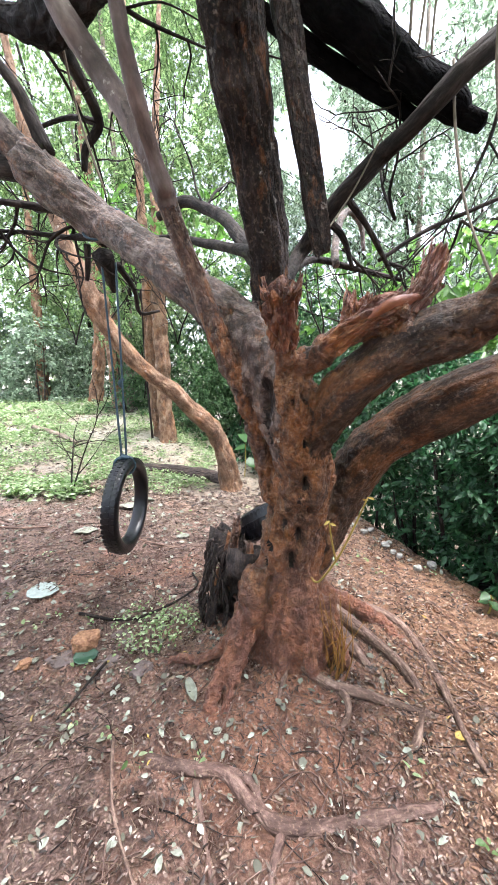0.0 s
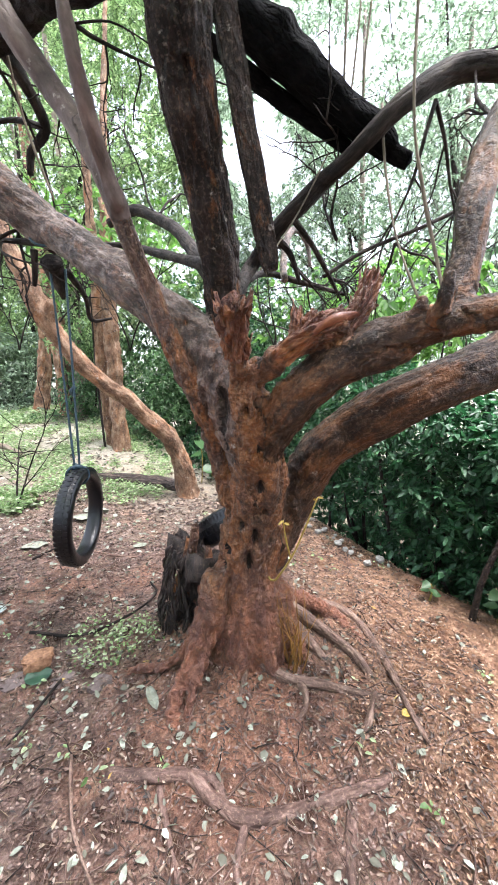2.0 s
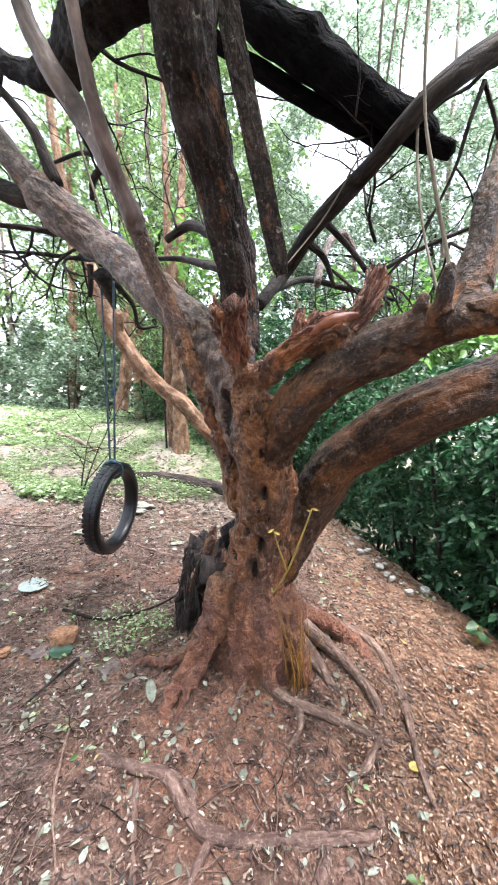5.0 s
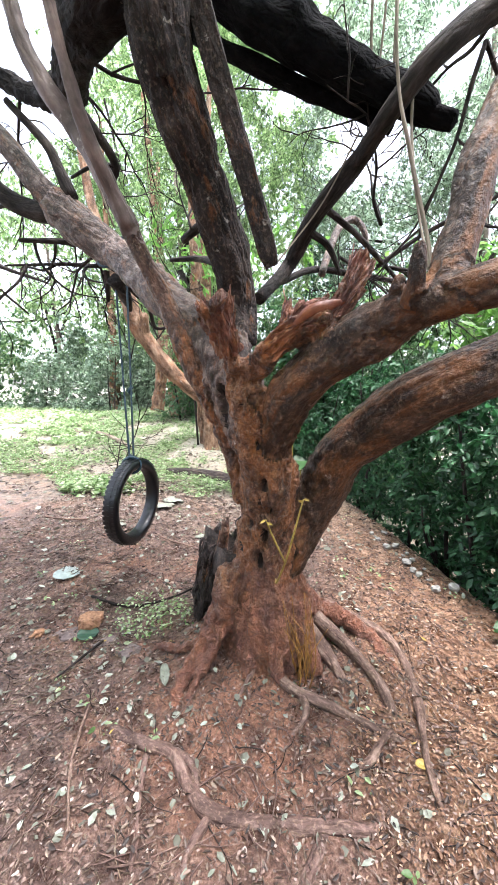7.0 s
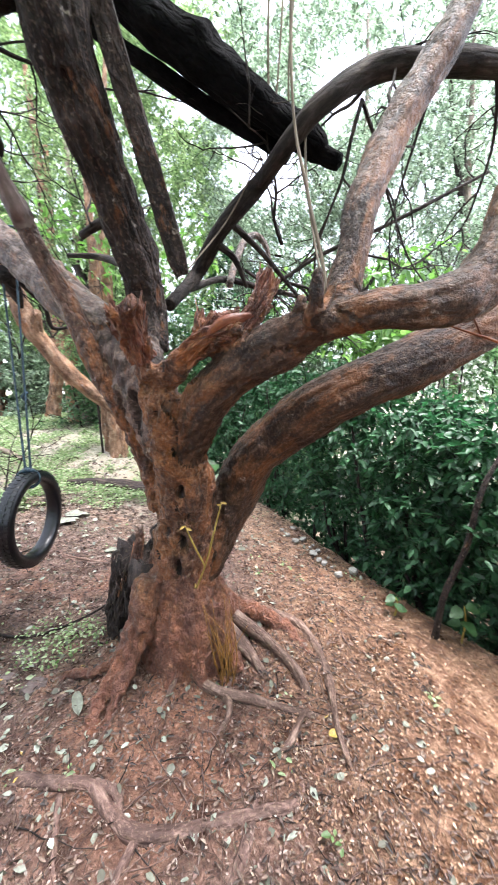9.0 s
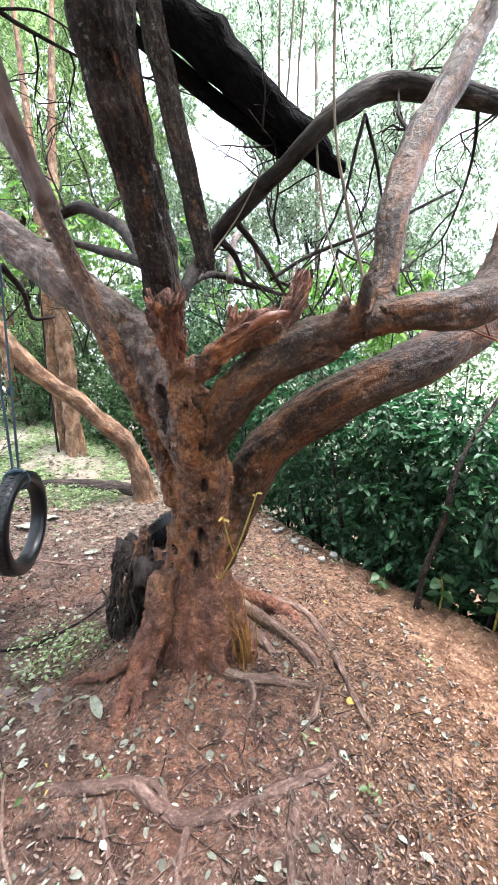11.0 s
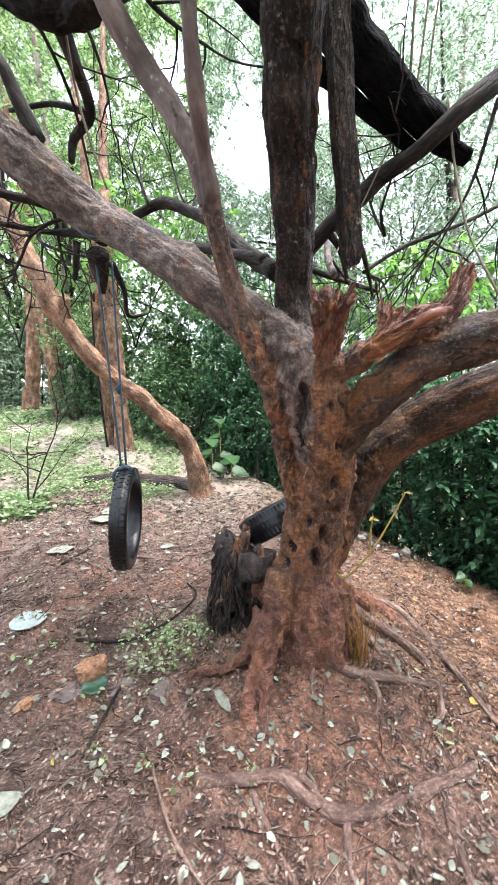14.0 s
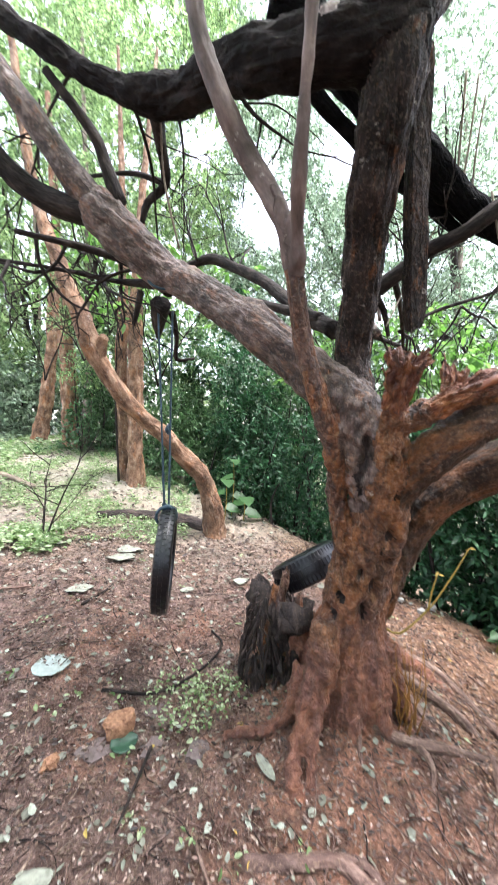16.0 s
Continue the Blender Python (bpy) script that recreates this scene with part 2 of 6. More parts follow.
HEART = bark_material("smooth_red_heartwood", (0.06, 0.014, 0.008), (0.22, 0.062, 0.030), (0.42, 0.17, 0.085), 0.15, 30, red=0.4, gloss=0.42, deep=0.004, spec=0.45)
ROOT = bark_material("muddy_root_bark", (0.06, 0.034, 0.026), (0.17, 0.105, 0.08), (0.40, 0.29, 0.225), 0.3, 38, red=0.15, gloss=0.7, deep=0.008, fleck=0.3)
ROOT_DARK = bark_material("soil_stained_root_bark", (0.06, 0.034, 0.028), (0.145, 0.084, 0.066), (0.30, 0.20, 0.165), 0.35, 40, gloss=0.65, deep=0.01, fleck=0.3)
# rotten wood of stump and fallen limb, also the painted shade in trunk pits
ROTTEN_AND_PIT_SHADE = bark_material("rotten_wood_and_pit_shade", (0.008, 0.006, 0.0055), (0.036, 0.025, 0.022), (0.15, 0.105, 0.085), 0.2, 44, gloss=0.6, deep=0.02, fleck=0.12)
# dark log, its colour sunk to near black as a silhouette against the sky
LOG_SILHOUETTE = bark_material("silhouette_log_bark", (0.002, 0.002, 0.0025), (0.006, 0.006, 0.0065), (0.014, 0.0125, 0.0125), 0.5, 40, gloss=0.95, deep=0.02, spec=0.08)
HEDGE_LEAF = leaf_material("glossy_dark_leaf", [(0.0, (0.013, 0.046, 0.019)), (0.5, (0.027, 0.096, 0.038)), (0.85, (0.050, 0.15, 0.062)), (1.0, (0.10, 0.24, 0.11))], 0.48, 0.35)
BUSH_LEAF = leaf_material("bush_leaf", [(0.0, (0.03, 0.08, 0.03)), (0.5, (0.075, 0.155, 0.062)), (1.0, (0.18, 0.29, 0.14))], 0.42, 0.42)
CANOPY_LEAF = leaf_material("narrow_canopy_leaf", [(0.0, (0.06, 0.105, 0.045)), (0.5, (0.15, 0.225, 0.10)), (1.0, (0.30, 0.40, 0.20))], 0.4, 0.65, 2.0)
LIME_LEAF = leaf_material("lime_green_leaf", [(0.0, (0.08, 0.18, 0.04)), (0.5, (0.13, 0.26, 0.07)), (1.0, (0.22, 0.37, 0.12))], 0.4, 0.5)
GREY_LEAF = leaf_material("pale_grey_green_leaf", [(0.0, (0.06, 0.095, 0.06)), (0.5, (0.16, 0.22, 0.15)), (1.0, (0.36, 0.45, 0.34))], 0.35, 0.6, 1.9)
# upper stops lightened to carry the sunlit glare on the far grass
WEED_LEAF = leaf_material("weed_leaf", [(0.0, (0.10, 0.18, 0.06)), (0.5, (0.27, 0.37, 0.17)), (1.0, (0.56, 0.63, 0.43))], 0.42, 0.4)
BIG_LEAF = leaf_material("broad_bright_leaf", [(0.0, (0.02, 0.06, 0.018)), (1.0, (0.055, 0.14, 0.04))], 0.5, 0.3)
DARK_LEAF = leaf_material("dark_bottle_green_leaf", [(0.0, (0.012, 0.05, 0.026)), (1.0, (0.02, 0.065, 0.034))], 0.5, 0)
LITTER_PALE = leaf_material("pale_fallen_leaf", [(0.0, (0.09, 0.085, 0.06)), (0.5, (0.20, 0.21, 0.16)), (1.0, (0.38, 0.41, 0.335))], 0.7, 0)
WHITE_LEAF = leaf_material("whitish_leaf_underside", [(0.0, (0.26, 0.31, 0.285)), (1.0, (0.32, 0.37, 0.34))], 0.65, 0)
LITTER_BROWN = leaf_material("brown_fallen_leaf", [(0.0, (0.016, 0.010, 0.008)), (0.45, (0.065, 0.038, 0.027)), (0.85, (0.21, 0.14, 0.10)), (1.0, (0.36, 0.27, 0.20))], 0.6, 0)
LITTER_CHIP = leaf_material("tan_leaf_chip", [(0.0, (0.09, 0.042, 0.022)), (0.6, (0.28, 0.15, 0.085)), (1.0, (0.55, 0.38, 0.26))], 0.7, 0)
LITTER_BIT = leaf_material("leaf_fragment", [(0.0, (0.07, 0.040, 0.030)), (0.5, (0.20, 0.122, 0.094)), (0.85, (0.33, 0.235, 0.19)), (1.0, (0.46, 0.40, 0.34))], 0.6, 0)
DRY_STRAW = plain_material("dry_straw", (0.16, 0.11, 0.07), (0.36, 0.27, 0.18), 90, 0.7)
LITTER_YELLOW = leaf_material("yellow_fallen_leaf", [(0.0, (0.30, 0.18, 0.03)), (1.0, (0.46, 0.34, 0.08))], 0.6, 0)
RUBBER = plain_material("worn_black_rubber", (0.0006, 0.0008, 0.0016), (0.003, 0.0035, 0.007), 50, 0.34)
ROPE = plain_material("blue_nylon_rope", (0.008, 0.022, 0.035), (0.03, 0.075, 0.105), 160, 0.6)
PALE_STONE = plain_material("whitish_rubble", (0.15, 0.14, 0.12), (0.42, 0.41, 0.38), 30, 0.8)
BRICK = plain_material("broken_red_brick", (0.13, 0.055, 0.028), (0.40, 0.22, 0.12), 55, 0.9, deep=0.012)
BRICK_TWIG = bark_material("orange_twig_bark", (0.14, 0.04, 0.015), (0.32, 0.11, 0.04), (0.5, 0.22, 0.09), 0.2, 60, gloss=0.55, deep=0.002)
SLATE = plain_material("flat_mauve_stone", (0.085, 0.062, 0.056), (0.17, 0.13, 0.12), 45, 0.85)
VINE = bark_material("dry_pale_vine_bark", (0.10, 0.075, 0.052), (0.20, 0.16, 0.115), (0.32, 0.275, 0.205), 0.1, 60, gloss=0.7, deep=0.002)
STRAW = plain_material("yellow_green_shoot", (0.26, 0.18, 0.035), (0.45, 0.35, 0.08), 60, 0.6)
STALK = plain_material("orange_brown_stalk", (0.22, 0.10, 0.02), (0.42, 0.22, 0.05), 60, 0.6)


# ---- mesh helpers ----
def mesh_of(name, verts, faces, material, grain=None, smooth=True):
    me = bpy.data.meshes.new(name)
    me.from_pydata([tuple(v) for v in verts], [], faces)
    if smooth:
        me.polygons.foreach_set("use_smooth", np.ones(len(me.polygons), bool))
    if grain is not None:
        a = me.attributes.new("grain", "FLOAT_VECTOR", "POINT")
        a.data.foreach_set("vector", np.asarray(grain, np.float32).ravel())
    me.materials.append(material)
    me.update()
    return me


def child(name, me, parent, label=""):
    ob = new(name, me)
    ob.parent = parent
    return tagged(ob, label) if label else ob


def base(name, label, category, group="", kind=""):
    return tagged(new(name), label, category, group, kind)


def spline(points, step):
    """A smooth line through points of x, y, z, radius, at even steps."""
    p = np.array(points, float)
    p = np.vstack([2 * p[0] - p[1], p, 2 * p[-1] - p[-2]])
    out = []
    for i in range(1, len(p) - 2):
        n = max(2, int(np.linalg.norm(p[i + 1, :3] - p[i, :3]) / step))
        for u in np.arange(n) / n:
            out.append(0.5 * (2 * p[i] + (p[i + 1] - p[i - 1]) * u + (2 * p[i - 1] - 5 * p[i] + 4 * p[i + 1] - p[i + 2]) * u * u
                              + (3 * p[i] - p[i - 1] - 3 * p[i + 1] + p[i + 2]) * u ** 3))
    out.append(p[-2])
    out = np.array(out)
    out[:, 3] = np.maximum(out[:, 3], 0.001)
    return out


def tube(points, sides=12, step=0.04, rough=0.08, seed=0.0, ragged=0.0, start=0, lumps=0.0):
    """A limb: verts, faces and grain, closed at both ends."""
    c = spline(points, step)
    n = len(c)
    tan = np.gradient(c[:, :3], axis=0)
    tan /= np.linalg.norm(tan, axis=1)[:, None] + 1e-9
    side = np.cross(tan[0], (0.31, 0.87, 0.38))
    side /= np.linalg.norm(side)
    s = np.concatenate([[0], np.cumsum(np.linalg.norm(np.diff(c[:, :3], axis=0), axis=1))])
    ang = np.arange(sides) * 2 * math.pi / sides
    sides_, ups = np.empty((n, 1, 3)), np.empty((n, 1, 3))
    for i in range(n):
        side = side - tan[i] * side.dot(tan[i])
        side /= np.linalg.norm(side)
        sides_[i, 0], ups[i, 0] = side, np.cross(tan[i], side)
    ring = np.cos(ang)[None, :, None] * sides_ + np.sin(ang)[None, :, None] * ups
    r = c[:, 3][:, None]
    g = np.stack([np.cos(ang) * r, np.sin(ang) * r, np.repeat(s[:, None], sides, 1)], 2) + seed
    k = 1.0
    if rough:
        k = k + rough * 2 * fbm(g.reshape(-1, 3) * (40, 40, 7), 2).reshape(n, sides)
    if lumps:
        k = k + lumps * 2 * fbm((c[:, None, :3] * 6 + ring * 0.8 + seed).reshape(-1, 3), 2).reshape(n, sides)
    verts = c[:, None, :3] + ring * (r * k)[..., None]
    if ragged:
        verts[-1] += tan[-1] * (ragged * (vnoise(ring[-1] * 5 + seed + 3) - 0.2))[:, None]
    verts, grain = verts.reshape(-1, 3), g.reshape(-1, 3)
    faces = []
    for i in range(n - 1):
        for j in range(sides):
            a, b = i * sides + j, i * sides + (j + 1) % sides
            faces.append((a, b, b + sides, a + sides))
    tip = c[-1, :3] - tan[-1] * (0.6 * ragged) + tan[-1] * (0 if ragged else c[-1, 3] * 0.4)
    verts = np.vstack([verts, c[0, :3], tip])
    grain = np.vstack([grain, grain[0] * 0.5, grain[-1] * 0.5])
    m = n * sides
    for j in range(sides):
        faces.append((m, (j + 1) % sides, j))
        faces.append((m + 1, (n - 1) * sides + j, (n - 1) * sides + (j + 1) % sides))
    return verts, [tuple(int(v) + start for v in f) for f in faces], grain


def limb_mesh(name, points, material, **kw):
    v, f, g = tube(points, **kw)
    return mesh_of(name, v, f, material, g)


def joined_tubes(name, lines, material, **kw):
    vs, fs, gs, n = [], [], [], 0
    for k, line in enumerate(lines):
        v, f, g = tube(line, start=n, seed=k * 1.37, **kw)
        vs.append(v), fs.extend(f), gs.append(g)
        n += len(v)
    return mesh_of(name, np.vstack(vs), fs, material, np.vstack(gs))


def leaves_mesh(name, where, along, facing, size, width, material, fold=0.25, droop=0.15, simple=False):
    """Many leaves: base places, directions, normals, lengths; each is an ovate blade folded along its rib."""
    where, along, facing = (np.asarray(a, float) for a in (where, along, facing))
    along = along / (np.linalg.norm(along, axis=1)[:, None] + 1e-9)
    side = np.cross(along, facing)
    side /= np.linalg.norm(side, axis=1)[:, None] + 1e-9
    up = np.cross(side, along)
    L = np.asarray(size, float)[:, None]
    W = L * np.asarray(width, float)[:, None] if np.ndim(width) else L * width
    k = len(where)
    down = np.array((0, 0, -1.0)) * L * droop
    if simple:
        pts = np.stack([where, where + along * L * 0.45 + side * W * 0.5 + up * L * fold * 0.3, where + along * L + down, where + along * L * 0.45 - side * W * 0.5 + up * L * fold * 0.3], 1)
        return mesh_of(name, pts.reshape(-1, 3), np.arange(k * 4).reshape(-1, 4).tolist(), material)
    pts = np.empty((k, 6, 3))
    pts[:, 0] = where
    pts[:, 1] = where + along * L * 0.3 + side * W * 0.46 + up * L * fold * 0.3
    pts[:, 2] = where + along * L * 0.7 + side * W * 0.36 + up * L * fold * 0.22 + down * 0.4
    pts[:, 3] = where + along * L + down
    pts[:, 4] = where + along * L * 0.7 - side * W * 0.36 + up * L * fold * 0.22 + down * 0.4
    pts[:, 5] = where + along * L * 0.3 - side * W * 0.46 + up * L * fold * 0.3
    idx = (np.arange(k) * 6)[:, None]
    faces = np.concatenate([idx + np.array([0, 1, 2, 3]), idx + np.array([0, 3, 4, 5])])
    me = bpy.data.meshes.new(name)
    me.vertices.add(k * 6)
    me.vertices.foreach_set("co", pts.astype(np.float32).ravel())
    me.loops.add(k * 8)
    me.loops.foreach_set("vertex_index", faces.astype(np.int32).ravel())
    me.polygons.add(k * 2)
    me.polygons.foreach_set("loop_start", np.arange(k * 2, dtype=np.int32) * 4)
    me.polygons.foreach_set("use_smooth", np.ones(k * 2, bool))
    me.materials.append(material)
    me.update(calc_edges=True)
    me.validate()
    return me


def unit(k):
    v = rng.normal(size=(k, 3))
    return v / np.linalg.norm(v, axis=1)[:, None]


def sprays(centres, per, length, size, width, droop, spread=0.5):
    """Leaf places along short drooping twigs that start at the centres: places, directions, normals, sizes and the twigs."""
    k = len(centres)
    d = unit(k)
    d[:, 2] = d[:, 2] * 0.5 - droop
    d /= np.linalg.norm(d, axis=1)[:, None]
    u = rng.uniform(0.05, 1, (k, per))
    ln = length * rng.uniform(0.6, 1.3, k)
    p = centres[:, None, :] + d[:, None, :] * (u * ln[:, None])[..., None]
    p[..., 2] -= (u ** 2) * (ln * 0.35 * droop)[:, None]
    a = d[:, None, :] * 0.7 + spread * rng.normal(size=(k, per, 3))
    n = rng.normal(size=(k, per, 3)) * 0.6 + np.array((0, 0, 1.0))
    s = size * rng.uniform(0.6, 1.35, (k, per))
    ends = centres + d * ln[:, None]
    ends[:, 2] -= ln * 0.35 * droop
    return p.reshape(-1, 3), a.reshape(-1, 3), n.reshape(-1, 3), s.ravel(), np.stack([centres, ends], 1)


def twigs_mesh(name, pairs, radius, material):
    """Thin three-sided twigs from starts to ends."""
    a, b = pairs[:, 0], pairs[:, 1]
    d = b - a
    d /= np.linalg.norm(d, axis=1)[:, None] + 1e-9
    s = np.cross(d, (0.3, 0.5, 0.81))
    s /= np.linalg.norm(s, axis=1)[:, None] + 1e-9
    t = np.cross(d, s)
    k = len(a)
    pts = np.empty((k, 6, 3))
    for j in range(3):
        o = math.cos(j * 2.094) * s + math.sin(j * 2.094) * t
        pts[:, j] = a + o * radius
        pts[:, 3 + j] = b + o * radius * 0.4
    idx = np.arange(k)[:, None] * 6
    faces = np.concatenate([idx + np.array(f) for f in ((0, 1, 4, 3), (1, 2, 5, 4), (2, 0, 3, 5))])
    return mesh_of(name, pts.reshape(-1, 3), faces.tolist(), material, np.repeat(pts[:, :1], 6, 1).reshape(-1, 3) * 0.3)


# ---- ground ----
def surface(x, y):
    """The height of the uneven ground sheet itself."""
    x, y = np.atleast_1d(np.asarray(x, float)), np.atleast_1d(np.asarray(y, float))
    q = np.column_stack([x, y, np.zeros(len(x))])
    return height(x, y) + 0.05 * fbm(q * 2.2, 3) + 0.024 * fbm(q * 14, 3)


def build_ground():
    """One sheet, fine near the tree and coarse towards the horizon."""
    def axis(lo, hi, near_lo, near_hi, fine):
        inner = np.arange(near_lo, near_hi, fine)
        out_hi = near_hi + np.cumsum(np.geomspace(fine * 1.5, hi * 0.3, 26))
        out_lo = near_lo - np.cumsum(np.geomspace(fine * 1.5, -lo * 0.3, 26))
        return np.concatenate([out_lo[::-1], inner, out_hi])
    xs, ys = axis(-200, 200, -2.2, 2.6, 0.02), axis(-200, 200, 0.4, 4.0, 0.02)
    X, Y = np.meshgrid(xs, ys)
    Z = height(X, Y)
    flat = np.column_stack([X.ravel(), Y.ravel(), np.zeros(X.size)])
    Z = Z.ravel() + 0.05 * fbm(flat * 2.2, 3) + 0.024 * fbm(flat * 14, 3)
    nx, ny = len(xs), len(ys)
    v = np.column_stack([X.ravel(), Y.ravel(), Z])
    i = (np.arange(ny - 1)[:, None] * nx + np.arange(nx - 1)).ravel()
    f = np.column_stack([i, i + 1, i + nx + 1, i + nx])
    ob = new("ground", mesh_of("ground", v, f.tolist(), SOIL))
    tagged(ob, "trodden red and brown earth with leaf litter", "ground", kind="structure")


build_ground()


# ---- the old tree ----
TRUNK = [(0.25, 1.83, -0.25, 0.27), (0.25, 1.83, 0.0, 0.25), (0.25, 1.82, 0.2, 0.212), (0.26, 1.81, 0.45, 0.17), (0.28, 1.78, 0.7, 0.155),
         (0.29, 1.69, 0.94, 0.14), (0.26, 1.62, 1.12, 0.12), (0.23, 1.54, 1.30, 0.10), (0.19, 1.51, 1.42, 0.06)]
LIMB_LEFT = [(0.23, 1.63, 1.12, 0.11), (0.15, 1.61, 1.38, 0.118), (0.05, 1.67, 1.55, 0.112), (-0.13, 1.76, 1.71, 0.106), (-0.30, 1.83, 1.85, 0.10), (-0.52, 1.99, 2.02, 0.098),
             (-0.73, 2.16, 2.18, 0.10), (-0.92, 2.18, 2.31, 0.105), (-1.08, 2.19, 2.44, 0.11), (-1.16, 2.18, 2.52, 0.09)]
LIMB_RIGHT = [(0.27, 1.68, 1.04, 0.095), (0.34, 1.56, 1.2, 0.0994), (0.42, 1.45, 1.345, 0.0938), (0.525, 1.405, 1.45, 0.0927), (0.62, 1.345, 1.512, 0.0927), (0.71, 1.265, 1.552, 0.080),
              (0.8, 1.16, 1.588, 0.061), (0.95, 1.09, 1.62, 0.061), (1.1, 1.1, 1.635, 0.070), (1.25, 1.12, 1.69, 0.082), (1.36, 1.15, 1.86, 0.082), (1.48, 1.2, 2.2, 0.075)]
LIMB_LOW = [(0.34, 1.8, 0.45, 0.11), (0.44, 1.84, 0.68, 0.1221), (0.535, 1.83, 0.865, 0.1221), (0.576, 1.79, 0.965, 0.1221), (0.616, 1.75, 1.055, 0.1188), (0.672, 1.71, 1.125, 0.1166),
              (0.736, 1.675, 1.184, 0.1155), (0.84, 1.54, 1.28, 0.1112), (0.9, 1.47, 1.33, 0.1079), (1.0, 1.42, 1.39, 0.1046), (1.15, 1.4, 1.46, 0.1046), (1.4, 1.42, 1.58, 0.1036),
              (1.8, 1.5, 1.8, 0.0981)]
STEM_RED = [(0.15, 1.72, 0.80, 0.048), (0.10, 1.73, 1.03, 0.048), (0.03, 1.64, 1.29, 0.047), (-0.04, 1.60, 1.44, 0.046), (-0.10, 1.59, 1.59, 0.044), (-0.152, 1.585, 1.73, 0.044),
            (-0.195, 1.54, 1.85, 0.041), (-0.232, 1.49, 1.96, 0.040), (-0.265, 1.465, 2.07, 0.040)]
STEM_RED_A = [(-0.25, 1.475, 2.02, 0.040), (-0.30, 1.44, 2.14, 0.038), (-0.38, 1.46, 2.285, 0.041), (-0.47, 1.47, 2.417, 0.041), (-0.54, 1.44, 2.52, 0.039), (-0.63, 1.42, 2.72, 0.036), (-0.68, 1.4, 3.1, 0.032)]
STEM_RED_B = [(-0.235, 1.45, 2.0, 0.032), (-0.262, 1.40, 2.10, 0.029), (-0.282, 1.334, 2.2, 0.026), (-0.294, 1.28, 2.29, 0.023), (-0.301, 1.246, 2.38, 0.021), (-0.31, 1.18, 2.6, 0.02), (-0.33, 1.1, 3.0, 0.018)]
UPRIGHT = [(0.15, 1.70, 1.55, 0.07), (0.14, 1.74, 1.72, 0.082), (0.125, 1.71, 1.87, 0.085), (0.10, 1.64, 1.99, 0.086), (0.075, 1.58, 2.09, 0.088), (0.055, 1.52, 2.19, 0.092), (0.035, 1.46, 2.27, 0.094),
           (0.02, 1.39, 2.35, 0.095), (0.01, 1.32, 2.44, 0.097), (0.0, 1.29, 2.6, 0.11), (0.02, 1.28, 2.75, 0.11), (0.2, 1.3, 3.0, 0.1), (0.5, 1.4, 3.5, 0.09)]
OVERHEAD = [(0.03, 1.28, 2.70, 0.12), (-0.12, 1.29, 2.64, 0.115), (-0.30, 1.38, 2.65, 0.095), (-0.52, 1.6, 2.75, 0.085), (-0.75, 1.85, 2.82, 0.085), (-0.95, 1.95, 2.9, 0.068), (-1.2, 2.05, 3.05, 0.058), (-1.6, 2.2, 3.35, 0.05), (-2.1, 2.4, 3.7, 0.04)]
STUB_MID = [(0.20, 1.53, 1.36, 0.052), (0.17, 1.41, 1.53, 0.036), (0.145, 1.34, 1.63, 0.038), (0.145, 1.31, 1.70, 0.045)]
STUB_SIDE = [(0.21, 1.53, 1.40, 0.06), (0.32, 1.42, 1.495, 0.046), (0.45, 1.35, 1.56, 0.042), (0.55, 1.32, 1.612, 0.036), (0.61, 1.33, 1.67, 0.028), (0.655, 1.34, 1.80, 0.024)]
LIMB_RISING = [(0.83, 1.13, 1.56, 0.06), (0.87, 1.18, 1.71, 0.051), (0.90, 1.2, 1.83, 0.05), (0.93, 1.23, 1.95, 0.05), (1.0, 1.3, 2.1, 0.053), (1.1, 1.35, 2.3, 0.054), (1.25, 1.38, 2.55, 0.055), (1.5, 1.42, 3.0, 0.05)]
BUTTRESSES = [[(0.10, 1.74, 0.42, 0.075), (0.04, 1.69, 0.22, 0.065), (-0.05, 1.625, 0.06, 0.045), (-0.112, 1.53, -0.05, 0.030), (-0.130, 1.455, -0.115, 0.024), (-0.115, 1.36, -0.160, 0.019), (-0.10, 1.28, -0.195, 0.013)],
              [(0.06, 1.68, 0.20, 0.05), (0.0, 1.60, 0.045, 0.040), (-0.052, 1.49, -0.055, 0.028), (-0.058, 1.43, -0.11, 0.023), (-0.035, 1.37, -0.160, 0.018), (-0.015, 1.30, -0.20, 0.012)],
              [(0.02, 1.82, 0.14, 0.065), (-0.08, 1.73, 0.0, 0.042), (-0.173, 1.69, -0.04, 0.032), (-0.30, 1.72, -0.09, 0.026), (-0.42, 1.75, -0.14, 0.018)],
              [(0.20, 1.69, 0.25, 0.06), (0.20, 1.62, 0.04, 0.042), (0.18, 1.56, -0.07, 0.022), (0.164, 1.48, -0.14, 0.013)],
              [(0.30, 1.70, 0.28, 0.075), (0.33, 1.63, 0.08, 0.05), (0.36, 1.575, -0.04, 0.026), (0.45, 1.53, -0.10, 0.018)],
              [(0.40, 1.74, 0.3, 0.08), (0.46, 1.70, 0.08, 0.06), (0.53, 1.66, -0.06, 0.03)],
              [(0.36, 1.9, 0.3, 0.08), (0.48, 1.98, 0.12, 0.06), (0.66, 2.06, 0.0, 0.05), (0.82, 2.02, -0.09, 0.04), (0.93, 1.86, -0.14, 0.025)],
              [(0.12, 1.95, 0.3, 0.1), (0.0, 2.02, 0.1, 0.08), (-0.06, 2.05, -0.1, 0.06)]]


